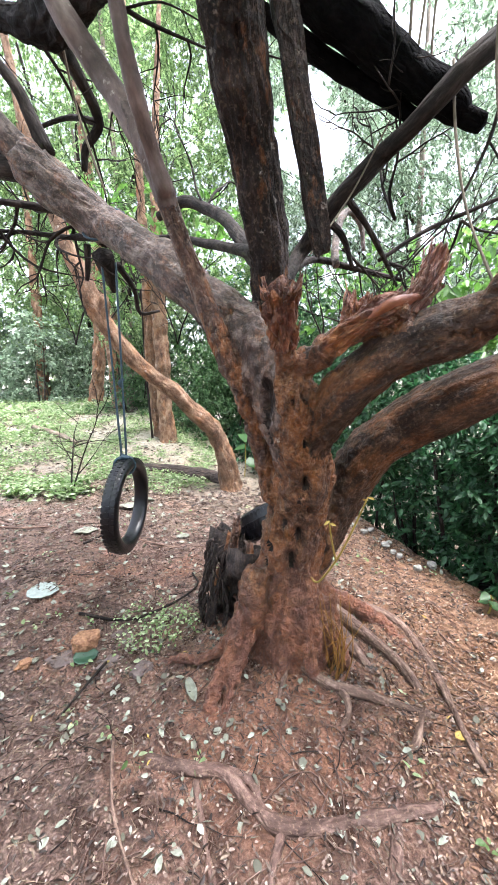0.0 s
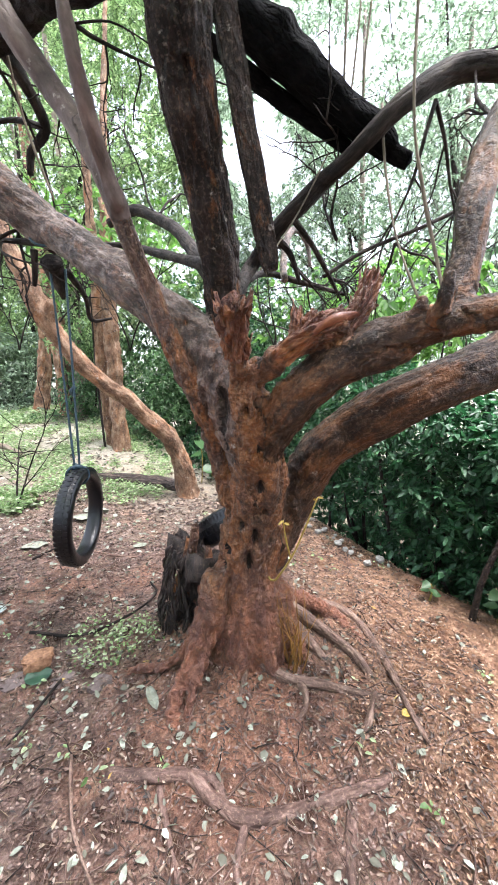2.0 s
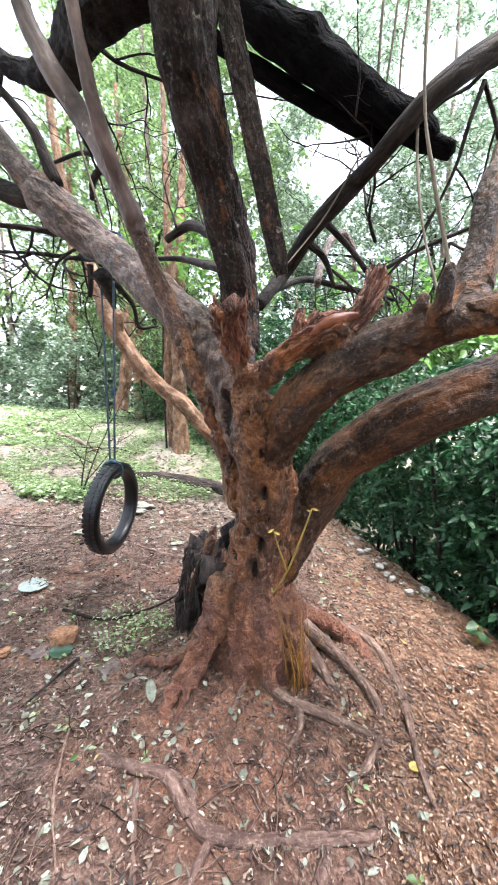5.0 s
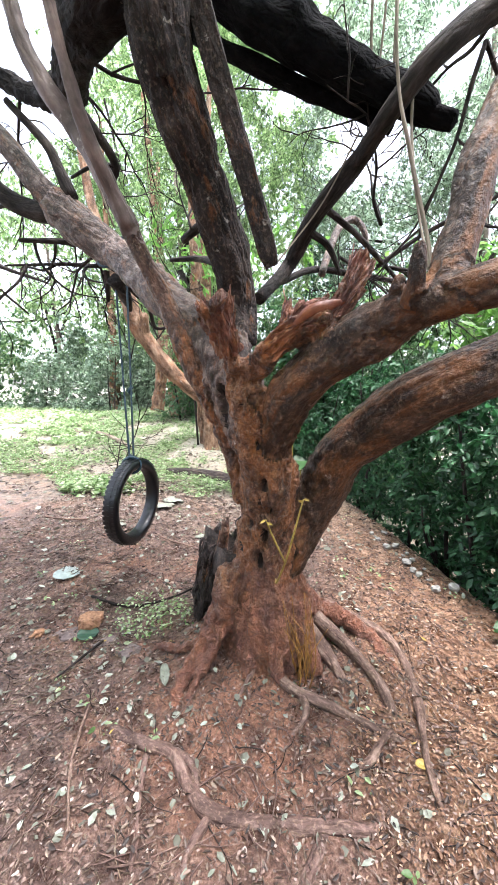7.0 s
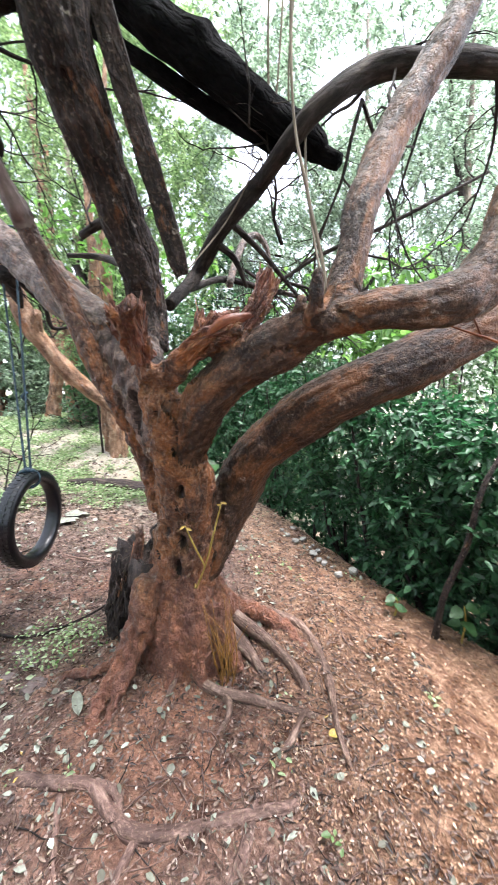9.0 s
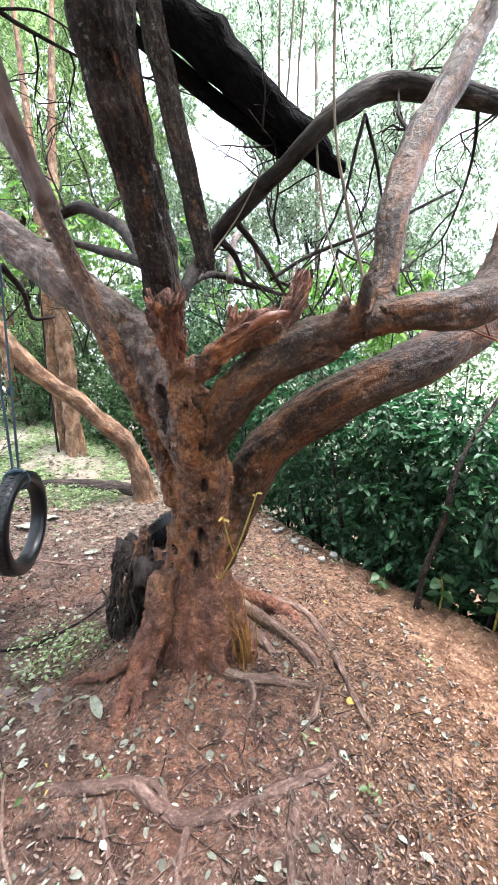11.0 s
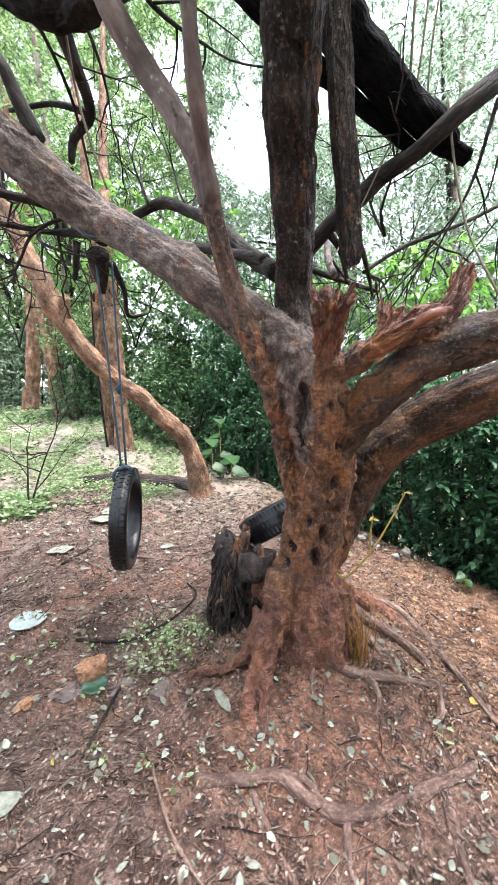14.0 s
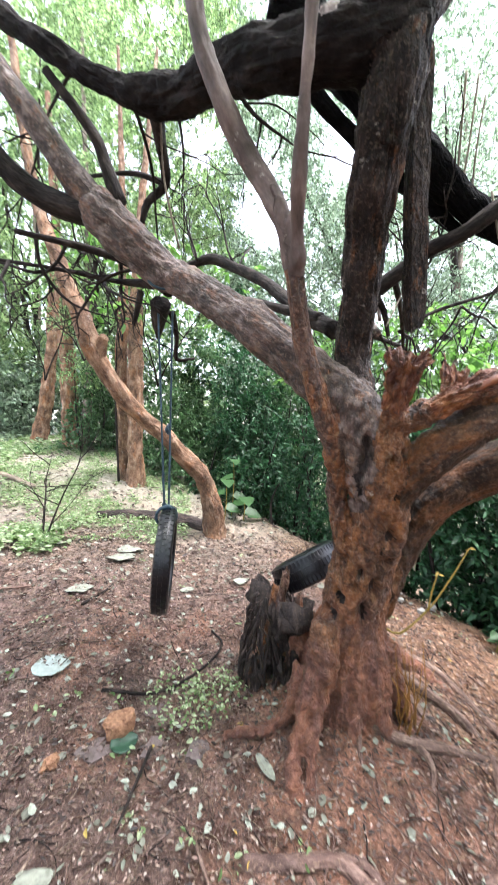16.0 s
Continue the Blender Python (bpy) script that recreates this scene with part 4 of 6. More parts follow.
def hanging_slab():
    """A split length of timber hanging beside the upright stem, square in section with a worn lower end."""
    top, foot = np.array((0.095, 1.30, 2.68)), np.array((0.322, 1.555, 1.84))
    d = (foot - top) / np.linalg.norm(foot - top)
    side = np.cross(d, (0, 1, 0))
    side /= np.linalg.norm(side)
    up = np.cross(side, d)
    n, w, t = 34, 0.036, 0.028
    corner = [(-1, -1), (0, -1.05), (1, -0.95), (1.04, 0), (1, 1), (0, 1.05), (-1, 1), (-1.05, 0)]
    verts, grain = [], []
    for i in range(n):
        u = i / (n - 1)
        c = top + (foot - top) * u
        taper = 1 if u < 0.93 else 1 - 4.5 * (u - 0.93)
        for j, (a, b) in enumerate(corner):
            q = fbm(np.array([[j * 2.1, i * 0.35, 0.0]]), 3)[0]
            verts.append(c + side * a * w * taper * (1 + 0.22 * q) + up * b * t * taper * (1 + 0.22 * q) + d * (0.03 * q if i == n - 1 else 0))
            grain.append((a * w, b * t, u * 0.9))
    faces = [(i * 8 + j, i * 8 + (j + 1) % 8, i * 8 + 8 + (j + 1) % 8, i * 8 + 8 + j) for i in range(n - 1) for j in range(8)]
    faces += [tuple(range(7, -1, -1)), tuple((n - 1) * 8 + j for j in range(8))]
    slab = base("hanging_slab", "split dark timber hanging beside the upright stem", "timber")
    child("slab", mesh_of("slab", verts, faces, BARK_STEM, grain, smooth=False), slab)


log_thing()
hanging_slab()


# ---- tyre swing ----
def tyre_part(parent, name, major, minor, width, m):
    """A tyre: rounded hollow section turned about its axle, with rows of tread blocks."""
    prof = []
    for k in range(20):
        a = 2 * math.pi * k / 20
        prof.append((math.copysign(abs(math.cos(a)) ** 0.7, math.cos(a)) * width, math.copysign(abs(math.sin(a)) ** 0.75, math.sin(a)) * minor))
    n = 56
    verts, faces = [], []
    for i in range(n):
        a = 2 * math.pi * i / n
        for x, r in prof:
            rr = major + r * (0.8 if r < 0 else 1)
            verts.append(m @ Vector((x, rr * math.cos(a), rr * math.sin(a))))
    for i in range(n):
        for k in range(20):
            faces.append((i * 20 + k, i * 20 + (k + 1) % 20, ((i + 1) % n) * 20 + (k + 1) % 20, ((i + 1) % n) * 20 + k))
    ob = child(name, mesh_of(name, verts, faces, RUBBER), parent)
    tv, tf = [], []
    for i in range(n):
        for row in (-1, 0, 1):
            a0, a1 = 2 * math.pi * (i + 0.3 * (row != 0)) / n, 2 * math.pi * (i + 0.3 * (row != 0) + 0.62) / n
            x0, x1 = row * width * 0.58 - width * 0.25, row * width * 0.58 + width * 0.25
            r0 = major + minor * (0.97 if row == 0 else 0.86)
            r1 = r0 + minor * 0.10
            s = len(tv)
            for r in (r0, r1):
                for x, a in ((x0, a0), (x1, a0), (x1, a1), (x0, a1)):
                    k = 0.88 if r == r1 else 1
                    xm = row * width * 0.58
                    tv.append(m @ Vector((xm + (x - xm) * k, r * math.cos(a), r * math.sin(a))))
            tf += [tuple(s + q for q in f) for f in ((4, 5, 6, 7), (0, 1, 5, 4), (1, 2, 6, 5), (2, 3, 7, 6), (3, 0, 4, 7))]
    child("tread", mesh_of("tread", tv, tf, RUBBER, smooth=False), ob)
    return ob


def rope_line(a, b, r, sag=0.0):
    p = []
    for i in range(9):
        u = i / 8
        p.append((a[0] + (b[0] - a[0]) * u, a[1] + (b[1] - a[1]) * u + sag * math.sin(math.pi * u), a[2] + (b[2] - a[2]) * u, r))
    return p


def tyre_swing():
    swing = base("tyre_swing", "black tyre hung from a limb on blue rope", "swing")
    cx, cy, cz = -0.735, 2.17, 0.60
    m = pose(cx, cy, cz, 0, 0, 0) @ pose(0, 0, 0, 0, 3, -1)
    tyre_part(swing, "tyre", 0.255, 0.040, 0.046, m)
    knot = (cx, cy, cz + 0.29)
    for dx, dy, tx in ((-0.012, 0.0, -0.045), (0.012, 0.012, 0.035)):
        child("rope", limb_mesh("rope", rope_line((-0.77 + tx, 2.26, 2.02), (cx + dx, cy + dy, knot[2]), 0.0065), ROPE, sides=8, step=0.02, rough=0.15), swing, "blue nylon rope")
    loop = [(cx + 0.055 * math.sin(a), cy + 0.02 * math.sin(a), cz + 0.25 + 0.056 * math.cos(a), 0.010) for a in np.linspace(0, 2 * math.pi, 14)]
    child("rope_loop", limb_mesh("rope_loop", loop, ROPE, sides=8, step=0.015, rough=0.15), swing, "rope tied round the tyre")
    child("knot", joined_tubes("knot", [[(cx - 0.02, cy - 0.015, cz + 0.29, 0.012), (cx + 0.005, cy - 0.02, cz + 0.31, 0.014), (cx + 0.02, cy, cz + 0.295, 0.012), (cx, cy + 0.02, cz + 0.30, 0.013), (cx - 0.018, cy + 0.005, cz + 0.32, 0.011)],
                                         [(cx, cy - 0.01, cz + 0.30, 0.006), (cx + 0.03, cy - 0.02, cz + 0.27, 0.006), (cx + 0.035, cy - 0.02, cz + 0.22, 0.004)],
                                         ], ROPE, sides=8, step=0.012, rough=0.15), swing)
    child("rope_knot", limb_mesh("rope_knot", [(cx + 0.002, cy + 0.06, cz + 0.72, 0.012), (cx - 0.012, cy + 0.05, cz + 0.745, 0.013), (cx + 0.006, cy + 0.066, cz + 0.77, 0.011)], ROPE, sides=8, step=0.012, rough=0.15), swing)
    wrap = [(-0.77 + 0.10 * math.cos(a), 2.23 + 0.03 * math.cos(a) + 0.11 * math.sin(a), 2.15 + 0.105 * math.sin(a) + 0.01 * a, 0.007) for a in np.linspace(0, 4 * math.pi, 30)]
    child("rope_wrap", limb_mesh("rope_wrap", wrap, ROPE, sides=6, step=0.03, rough=0.1), swing, "rope wound round the limb")


tyre_swing()


# ---- rotten stump and the tyre wedged behind the trunk ----
def stump():
    st = base("rotten_stump", "black rotten stump with stringy upright fibres", "stump")
    cx, cy = -0.10, 2.10
    child("core", limb_mesh("core", [(cx, cy, -0.2, 0.19), (cx, cy, 0.0, 0.16), (cx + 0.03, cy + 0.01, 0.2, 0.13), (cx + 0.05, cy + 0.03, 0.37, 0.10)], ROTTEN_AND_PIT_SHADE, sides=36, step=0.012, rough=0.55, lumps=1.3, ragged=0.12), st)
    for x, y, top, r0 in ((-0.06, 2.03, 0.55, 0.036), (-0.10, 2.08, 0.44, 0.03), (0.02, 2.0, 0.42, 0.034), (-0.15, 2.0, 0.28, 0.03), (-0.02, 1.96, 0.30, 0.03)):
        child("spike", limb_mesh("spike", [(x, y, 0.05, r0 * 1.4), (x - 0.01, y + 0.01, top * 0.6, r0), (x + 0.012, y + 0.02, top, r0 * 0.5)], BARK_RED, sides=14, step=0.015, rough=0.4, lumps=0.7, ragged=0.05, seed=top * 9), st, "splintered brown wood")
    r = random.Random(5)
    for k in range(190):
        a = r.uniform(2.4, 6.8)
        z0 = r.uniform(-0.02, 0.42)
        rad = 0.168 - 0.17 * max(0, z0) + r.uniform(-0.02, 0.015)
        x, y = cx + rad * math.cos(a), cy + rad * math.sin(a) * 0.95
        ln, sw = r.uniform(0.05, 0.2), r.gauss(0, 0.06)
        zb = max(-0.13, z0 - ln)
        rb = 0.172 - 0.17 * max(0, zb) + r.uniform(0, 0.02)
        b = a + sw * 5
        line = [(x, y, z0, r.uniform(0.004, 0.009)), ((x + cx + rb * math.cos(b)) / 2 + 0.012 * math.cos(a), (y + cy + rb * math.sin(b)) / 2 + 0.012 * math.sin(a), (z0 + zb) / 2 + r.uniform(-0.03, 0.03), r.uniform(0.004, 0.011)), (cx + rb * math.cos(b), cy + rb * math.sin(b) * 0.95, zb, 0.002)]
        child("fibre", limb_mesh("fibre", line, ROTTEN_AND_PIT_SHADE, sides=6, step=0.025, rough=0.5, seed=k * 1.3, lumps=0.5), st)
    tyre = base("discarded_tyre", "dirty black tyre lodged behind the trunk on the stump", "tyre")
    tyre_part(tyre, "casing", 0.18, 0.06, 0.095, Matrix.Translation((0.19, 2.34, 0.45)) @ Vector((-0.4, 0.42, 0.79)).to_track_quat("X", "Z").to_matrix().to_4x4())


stump()


def own_crown():
    """The old tree's own leaves, high over the limbs, unseen and spread for shade."""
    p = rng.uniform((-3.2, -1.0, 3.3), (2.8, 5.4, 9.4), (13500, 3))
    p = p[(p[:, 2] > 2.3 + 1.15 * np.maximum(p[:, 1], 0)) & (p[:, 2] < 5.6 + 0.75 * np.maximum(p[:, 1], 0)) & (fbm(p * 1.1, 3) > -0.1)]
    d, k = unit(len(p)), 7
    q = np.repeat(p, k, 0) + np.repeat(d, k, 0) * rng.uniform(0, 0.35, (len(p) * k, 1))
    me = leaves_mesh("crown", q, rng.normal(size=(len(q), 3)) + (0, 0, -0.4), rng.normal(size=(len(q), 3)) * 0.5 + (0, 0, 1), 0.10 * rng.uniform(0.7, 1.3, len(q)), 0.4, CANOPY_LEAF, simple=True)
    tagged(child("crown", me, tree, "unseen leafy crown above the limbs, spread for shade"), kind="stuff")


own_crown()


# ---- trees and bushes behind ----
def far_tree(label, stems, group=""):
    t = base("background_tree", label, "tree", group)
    for i, line in enumerate(stems):
        child("trunk" if i == 0 else "limb", limb_mesh("trunk", line, BARK_PALE, sides=24, step=0.05, rough=0.16, lumps=0.16, seed=i * 2.0), t)
    return t


lean = far_tree("leaning tree with peeling tan bark", [
    [(-0.27, 4.5, -0.25, 0.22), (-0.29, 4.48, -0.04, 0.15), (-0.34, 4.44, 0.34, 0.115), (-0.46, 4.4, 0.68, 0.108), (-0.70, 4.33, 0.95, 0.098), (-0.927, 4.25, 1.197, 0.092), (-1.139, 4.15, 1.373, 0.088), (-1.353, 4.05, 1.608, 0.088), (-1.501, 3.98, 1.841, 0.085),
     (-1.60, 3.93, 2.03, 0.088), (-1.72, 3.92, 2.36, 0.085), (-1.92, 3.95, 2.82, 0.07), (-2.2, 4.05, 3.6, 0.05), (-2.45, 4.2, 5.0, 0.03)],
    [(-1.55, 3.95, 1.96, 0.07), (-1.50, 3.88, 2.10, 0.052), (-1.47, 3.85, 2.15, 0.045)]])
child("fallen_limb", limb_mesh("fallen_limb", [(-1.75, 4.75, 0.12, 0.05), (-1.4, 4.78, 0.1, 0.075), (-1.0, 4.8, 0.05, 0.085), (-0.6, 4.78, 0.0, 0.09), (-0.3, 4.6, -0.05, 0.08)], ROTTEN_AND_PIT_SHADE, sides=16, step=0.05, rough=0.1, lumps=0.2), lean, "dark limb lying along the ground")
far_tree("slender twin-stemmed tree with tan bark", [
    [(-1.47, 6.0, 0.0, 0.19), (-1.475, 6.0, 0.3, 0.14), (-1.488, 6.0, 0.77, 0.122), (-1.487, 6.0, 1.15, 0.116), (-1.508, 6.0, 2.13, 0.112), (-1.52, 6.0, 2.9, 0.105), (-1.50, 6.0, 3.5, 0.085), (-1.45, 6.1, 5.0, 0.05), (-1.3, 6.2, 7.0, 0.02)],
    [(-1.58, 6.15, 0.0, 0.16), (-1.647, 6.2, 0.47, 0.115), (-1.684, 6.2, 0.9, 0.105), (-1.733, 6.2, 1.36, 0.10), (-1.759, 6.2, 2.26, 0.095), (-1.744, 6.2, 3.0, 0.08), (-1.80, 6.25, 5.0, 0.05), (-1.9, 6.3, 7.0, 0.02)]])
far_tree("stout pale trunk at the edge of the grass", [[(-3.2, 8.5, 0.3, 0.28), (-3.22, 8.5, 0.70, 0.21), (-3.26, 8.5, 1.52, 0.17), (-3.30, 8.5, 2.42, 0.16), (-3.5, 8.6, 4.0, 0.12), (-3.8, 8.7, 8.0, 0.05)]], group="trees at the edge")
far_tree("thin pale trunk at the edge of the grass", [[(-4.3, 9.5, 0.4, 0.26), (-4.257, 9.5, 0.77, 0.18), (-4.094, 9.5, 1.8, 0.15), (-4.0, 9.5, 3.0, 0.12), (-3.9, 9.5, 7.0, 0.05)]], group="trees at the edge")
far_tree("tall slim pale trunk among the leaves", [[(-6.3, 10.5, 0.4, 0.2), (-6.2, 10.5, 3.0, 0.12), (-6.1, 10.5, 9.0, 0.04)]], group="slim trunks")


def leafy(name, me, parent):
    return tagged(child(name, me, parent), kind="stuff")


def shrub(label, centres, per, length, size, width, droop, leaf, twig=BARK_DARK, category="shrub", name="shrub", stems=6, group="", simple=False):
    """A bush: stems from the ground, twigs and leaves round the given clump centres."""
    sh = base(name, label, category, group)
    p, a, n, s, pairs = sprays(centres, per, length, size, width, droop)
    leafy("foliage", leaves_mesh("foliage", p, a, n, s, width, leaf, simple=simple), sh)
    leafy("brushwood", twigs_mesh("brushwood", pairs, size * 0.035, twig), sh)
    for k in range(stems):
        q = centres[rng.integers(len(centres))]
        f = np.array((q[0] + rng.normal() * 0.15, q[1] + rng.normal() * 0.15, 0.0))
        f[2] = height(f[0], f[1]) - 0.05
        mid_ = (f + q) / 2 + rng.normal(size=3) * 0.08
        child("stem", limb_mesh("stem", [(*f, 0.02), (*mid_, 0.015), (*q, 0.006)], twig, sides=7, step=0.12, rough=0.1), sh)
    return sh


def cloud(k, keep, lo, hi):
    """k places between two corners where keep() says so."""
    out = np.empty((0, 3))
    while len(out) < k:
        p = rng.uniform(lo, hi, (k * 2, 3))
        out = np.vstack([out, p[keep(p)]])
    return out[:k]


# dark glossy hedge that fills the ditch
def hedge_keep(p):
    d = ditch(p[:, 0], p[:, 1])
    face = 0.12 + 0.22 * (fbm(p * 2.2, 3) + 0.4) - 0.10 * np.sin(p[:, 2] * 2.5)
    top = 1.25 + 0.5 * fbm(p[:, :2].repeat(2, 1)[:, :3] * 1.1, 2) + 0.15 * (p[:, 1] - 2)
    return (d > face) & (d < face + 0.75) & (p[:, 2] < top) & (p[:, 2] > height(p[:, 0], p[:, 1]) + 0.05)


for i, (y0, y1) in enumerate(((1.2, 2.2), (2.2, 3.0), (3.0, 4.0), (4.0, 5.6))):
    c = cloud((900, 950, 800, 700)[i], hedge_keep, (0.2, y0, -0.9), (3.6, y1, 1.7))
    shrub("dense dark green glossy-leaved hedge in the ditch", c, 12, 0.17, 0.070, 0.5, 0.3, HEDGE_LEAF, name="hedge_shrub", group="hedge along the ditch", stems=8)


# bushes behind the tree
def bush(cx, cy, rx, ry, top, k, per, size, leaf, label, width=0.45, droop=0.3, bottom=None):
    zb = float(height(cx, cy)) if bottom is None else bottom
    def keep(p):
        q = (p - (cx, cy, zb)) / (rx, ry, top - zb)
        r = np.sqrt(q[:, 0] ** 2 + q[:, 1] ** 2 + (q[:, 2] * 0.95) ** 2)
        edge = 1 + 0.9 * fbm(p * 1.3 + cx, 3)
        return (r < edge) & (r > edge * 0.45) & (p[:, 2] > zb + 0.02)
    c = cloud(k, keep, (cx - 1.5 * rx, cy - 1.5 * ry, zb), (cx + 1.5 * rx, cy + 1.5 * ry, zb + 1.5 * (top - zb)))
    return shrub(label, c, per, 0.22 if size < 0.12 else 0.3, size, width, droop, leaf, name="bush", group="bushes behind the tree", simple=cy > 8 or cy < 2.5)


for cx, cy, rx, ry, top, k, size, leaf, label in (
        (-1.4, 8.6, 1.6, 0.8, 3.4, 1700, 0.09, BUSH_LEAF, "tall green bush filling the gap between trunks"),
        (0.6, 8.2, 1.5, 0.8, 3.6, 1800, 0.09, HEDGE_LEAF, "tall dark bush filling the gap between trunks"),
        (2.6, 8.6, 1.6, 0.9, 3.6, 1500, 0.09, BUSH_LEAF, "tall green bush behind the old tree"),
        (-4.6, 11.5, 2.0, 0.8, 3.2, 1300, 0.13, GREY_LEAF, "pale grey-green bush behind the pale trunks"),
        (0.25, 6.2, 0.9, 0.7, 1.9, 1200, 0.075, HEDGE_LEAF, "dark green bush behind the leaning tree"),
        (1.3, 6.6, 1.2, 0.9, 2.3, 1400, 0.075, BUSH_LEAF, "green bush behind the old tree"),
        (-0.5, 7.2, 1.0, 0.8, 2.5, 1400, 0.075, BUSH_LEAF, "tall green bush hung with dry vines"),
        (-2.5, 8.2, 0.9, 0.7, 1.9, 550, 0.085, BUSH_LEAF, "green bush beside the pale trunks"),
        (-5.6, 10.2, 1.6, 1.0, 2.9, 900, 0.11, GREY_LEAF, "pale grey-green bush beyond the grass"),
        (-8.4, 11.0, 1.9, 1.0, 3.2, 900, 0.13, GREY_LEAF, "pale grey-green bush beyond the grass"),
        (-11.5, 11.5, 2.2, 1.2, 3.6, 900, 0.12, BUSH_LEAF, "green bush beyond the grass"),
        (2.9, 6.3, 1.3, 1.0, 2.6, 900, 0.08, BUSH_LEAF, "bright green bush beyond the hedge"),
        (4.3, 5.0, 1.3, 1.2, 2.6, 800, 0.08, BUSH_LEAF, "bright green bush beyond the hedge"),
        (5.0, 3.0, 1.2, 1.4, 2.6, 700, 0.08, BUSH_LEAF, "bright green bush beyond the hedge")):
    bush(cx, cy, rx, ry, top, k, 9, size, leaf, label)


def lime_spray(cx, cy, cz, rx, ry, rz, k, size, label, stems=4):
    """Loose sprays of bright leaves on thin twigs, hanging from a stem of their own."""
    def keep(p):
        return ((p - (cx, cy, cz)) / (rx, ry, rz)) ** 2 @ np.ones(3) < 1 + 1.2 * fbm(p * 2, 2)
    c = cloud(k, keep, (cx - 1.6 * rx, cy - 1.6 * ry, cz - 1.6 * rz), (cx + 1.6 * rx, cy + 1.6 * ry, cz + 1.6 * rz))
    shrub(label, c, 8, 0.3, size, 0.5, 0.4, LIME_LEAF, name="leafy_shrub", stems=stems, group="bright leafy shrubs")


lime_spray(2.35, 4.2, 2.05, 0.75, 0.5, 0.42, 110, 0.11, "shrub with bright lime green leaves beyond the hedge")
lime_spray(2.55, 4.6, 2.65, 0.9, 0.6, 0.5, 80, 0.11, "tall shrub with bright lime green leaves beyond the hedge", 2)
lime_spray(1.3, 5.6, 2.6, 0.8, 0.6, 0.7, 45, 0.10, "tall thin shrub with scattered bright leaves", 1)
lime_spray(-1.9, 5.6, 3.4, 0.9, 0.6, 0.8, 50, 0.11, "tall thin shrub with scattered bright leaves", 1)
lime_spray(-0.5, 6.0, 3.6, 0.9, 0.6, 0.9, 50, 0.11, "tall thin shrub with scattered bright leaves", 1)


# canopy: pendulous small leaves, with gaps to the sky
def canopy(label, lo, hi, k, per, size, cut, scale, leaf=CANOPY_LEAF, droop=0.55, seed=0.0, hole=(), stand=None):
    t = base("canopy_tree", label, "tree", "canopy behind the old tree")
    def keep(p):
        ok = fbm(p * scale + seed, 3) > cut
        for hx, hz, r in hole:
            u, w = p[:, 0] / p[:, 1], (p[:, 2] - 1.4) / p[:, 1]
            ok &= (u - hx) ** 2 + (w - hz) ** 2 > (r * (1 + 0.8 * fbm(np.column_stack([u, w, w]) * 14, 2))) ** 2
        return ok
    c = cloud(k, keep, lo, hi)
    p, a, n, s, pairs = sprays(c, per, 0.36, size, 0.36, droop, 0.75)
    leafy("crown", leaves_mesh("crown", p, a, n, s, 0.40, leaf, simple=True), t)
    leafy("brushwood", twigs_mesh("brushwood", pairs, 0.004, BARK_DARK), t)
    x, y = (lo[0] + hi[0]) / 2 if stand is None else stand, (lo[1] + hi[1]) / 2
    z0 = float(height(x, y)) - 0.1
    child("trunk", limb_mesh("trunk", [(x, y, z0, 0.11), (x + 0.1, y, 3, 0.075), (x - 0.1, y, min(hi[2], 9.0), 0.03)], BARK_FAR, sides=12, step=0.2, rough=0.08), t)
    for j in range(5):
        q = c[rng.integers(len(c))]
        child("limb", limb_mesh("limb", [(x, y, 2.5 + j * 0.5, 0.06), ((x + q[0]) / 2, (y + q[1]) / 2, (3 + q[2]) / 2 + 0.4, 0.04), (*q, 0.012)], BARK_DARK, sides=7, step=0.2, rough=0.1), t)


GAPS = ((0.13, 0.58, 0.12), (0.34, 0.74, 0.10), (-0.06, 0.72, 0.06))
canopy("leafy tree with drooping pale green foliage", (-3.2, 7.0, 2.0), (0.0, 9.5, 10.5), 3500, 14, 0.078, 0.0, 1.2, seed=1.0, hole=GAPS, stand=-2.9)
canopy("leafy tree with drooping pale green foliage", (-7.5, 10.0, 2.2), (-3.0, 13.5, 14.0), 3400, 14, 0.11, 0.0, 1.0, seed=2.0)
canopy("leafy tree with drooping grey green foliage", (0.0, 7.0, 1.8), (3.2, 10.0, 9.5), 3300, 14, 0.078, 0.0, 1.2, leaf=GREY_LEAF, seed=3.0, hole=GAPS, stand=3.4)
canopy("leafy tree with drooping grey green foliage", (3.0, 5.0, 1.8), (6.5, 9.0, 8.0), 2900, 14, 0.078, 0.0, 1.2, leaf=GREY_LEAF, seed=4.0)
canopy("leafy tree with drooping pale green foliage", (-13.0, 10.0, 2.0), (-7.0, 15.0, 9.0), 1800, 14, 0.15, -0.05, 0.7, seed=5.0)
canopy("fine-leaved tree far behind the others", (-10.0, 14.0, 0.6), (1.0, 18.0, 20.0), 3800, 12, 0.22, -0.04, 0.8, seed=6.0, hole=GAPS, stand=-8.2)
canopy("fine-leaved tree far behind the others", (0.5, 13.0, 0.6), (13.0, 18.0, 18.0), 3400, 12, 0.22, -0.04, 0.8, leaf=GREY_LEAF, seed=9.0, hole=GAPS, stand=9.5)
canopy("fine-leaved tree beside the grass", (-4.5, 3.5, 2.4), (-2.4, 5.5, 4.6), 160, 14, 0.06, 0.0, 1.3, seed=7.0, stand=-5.6)
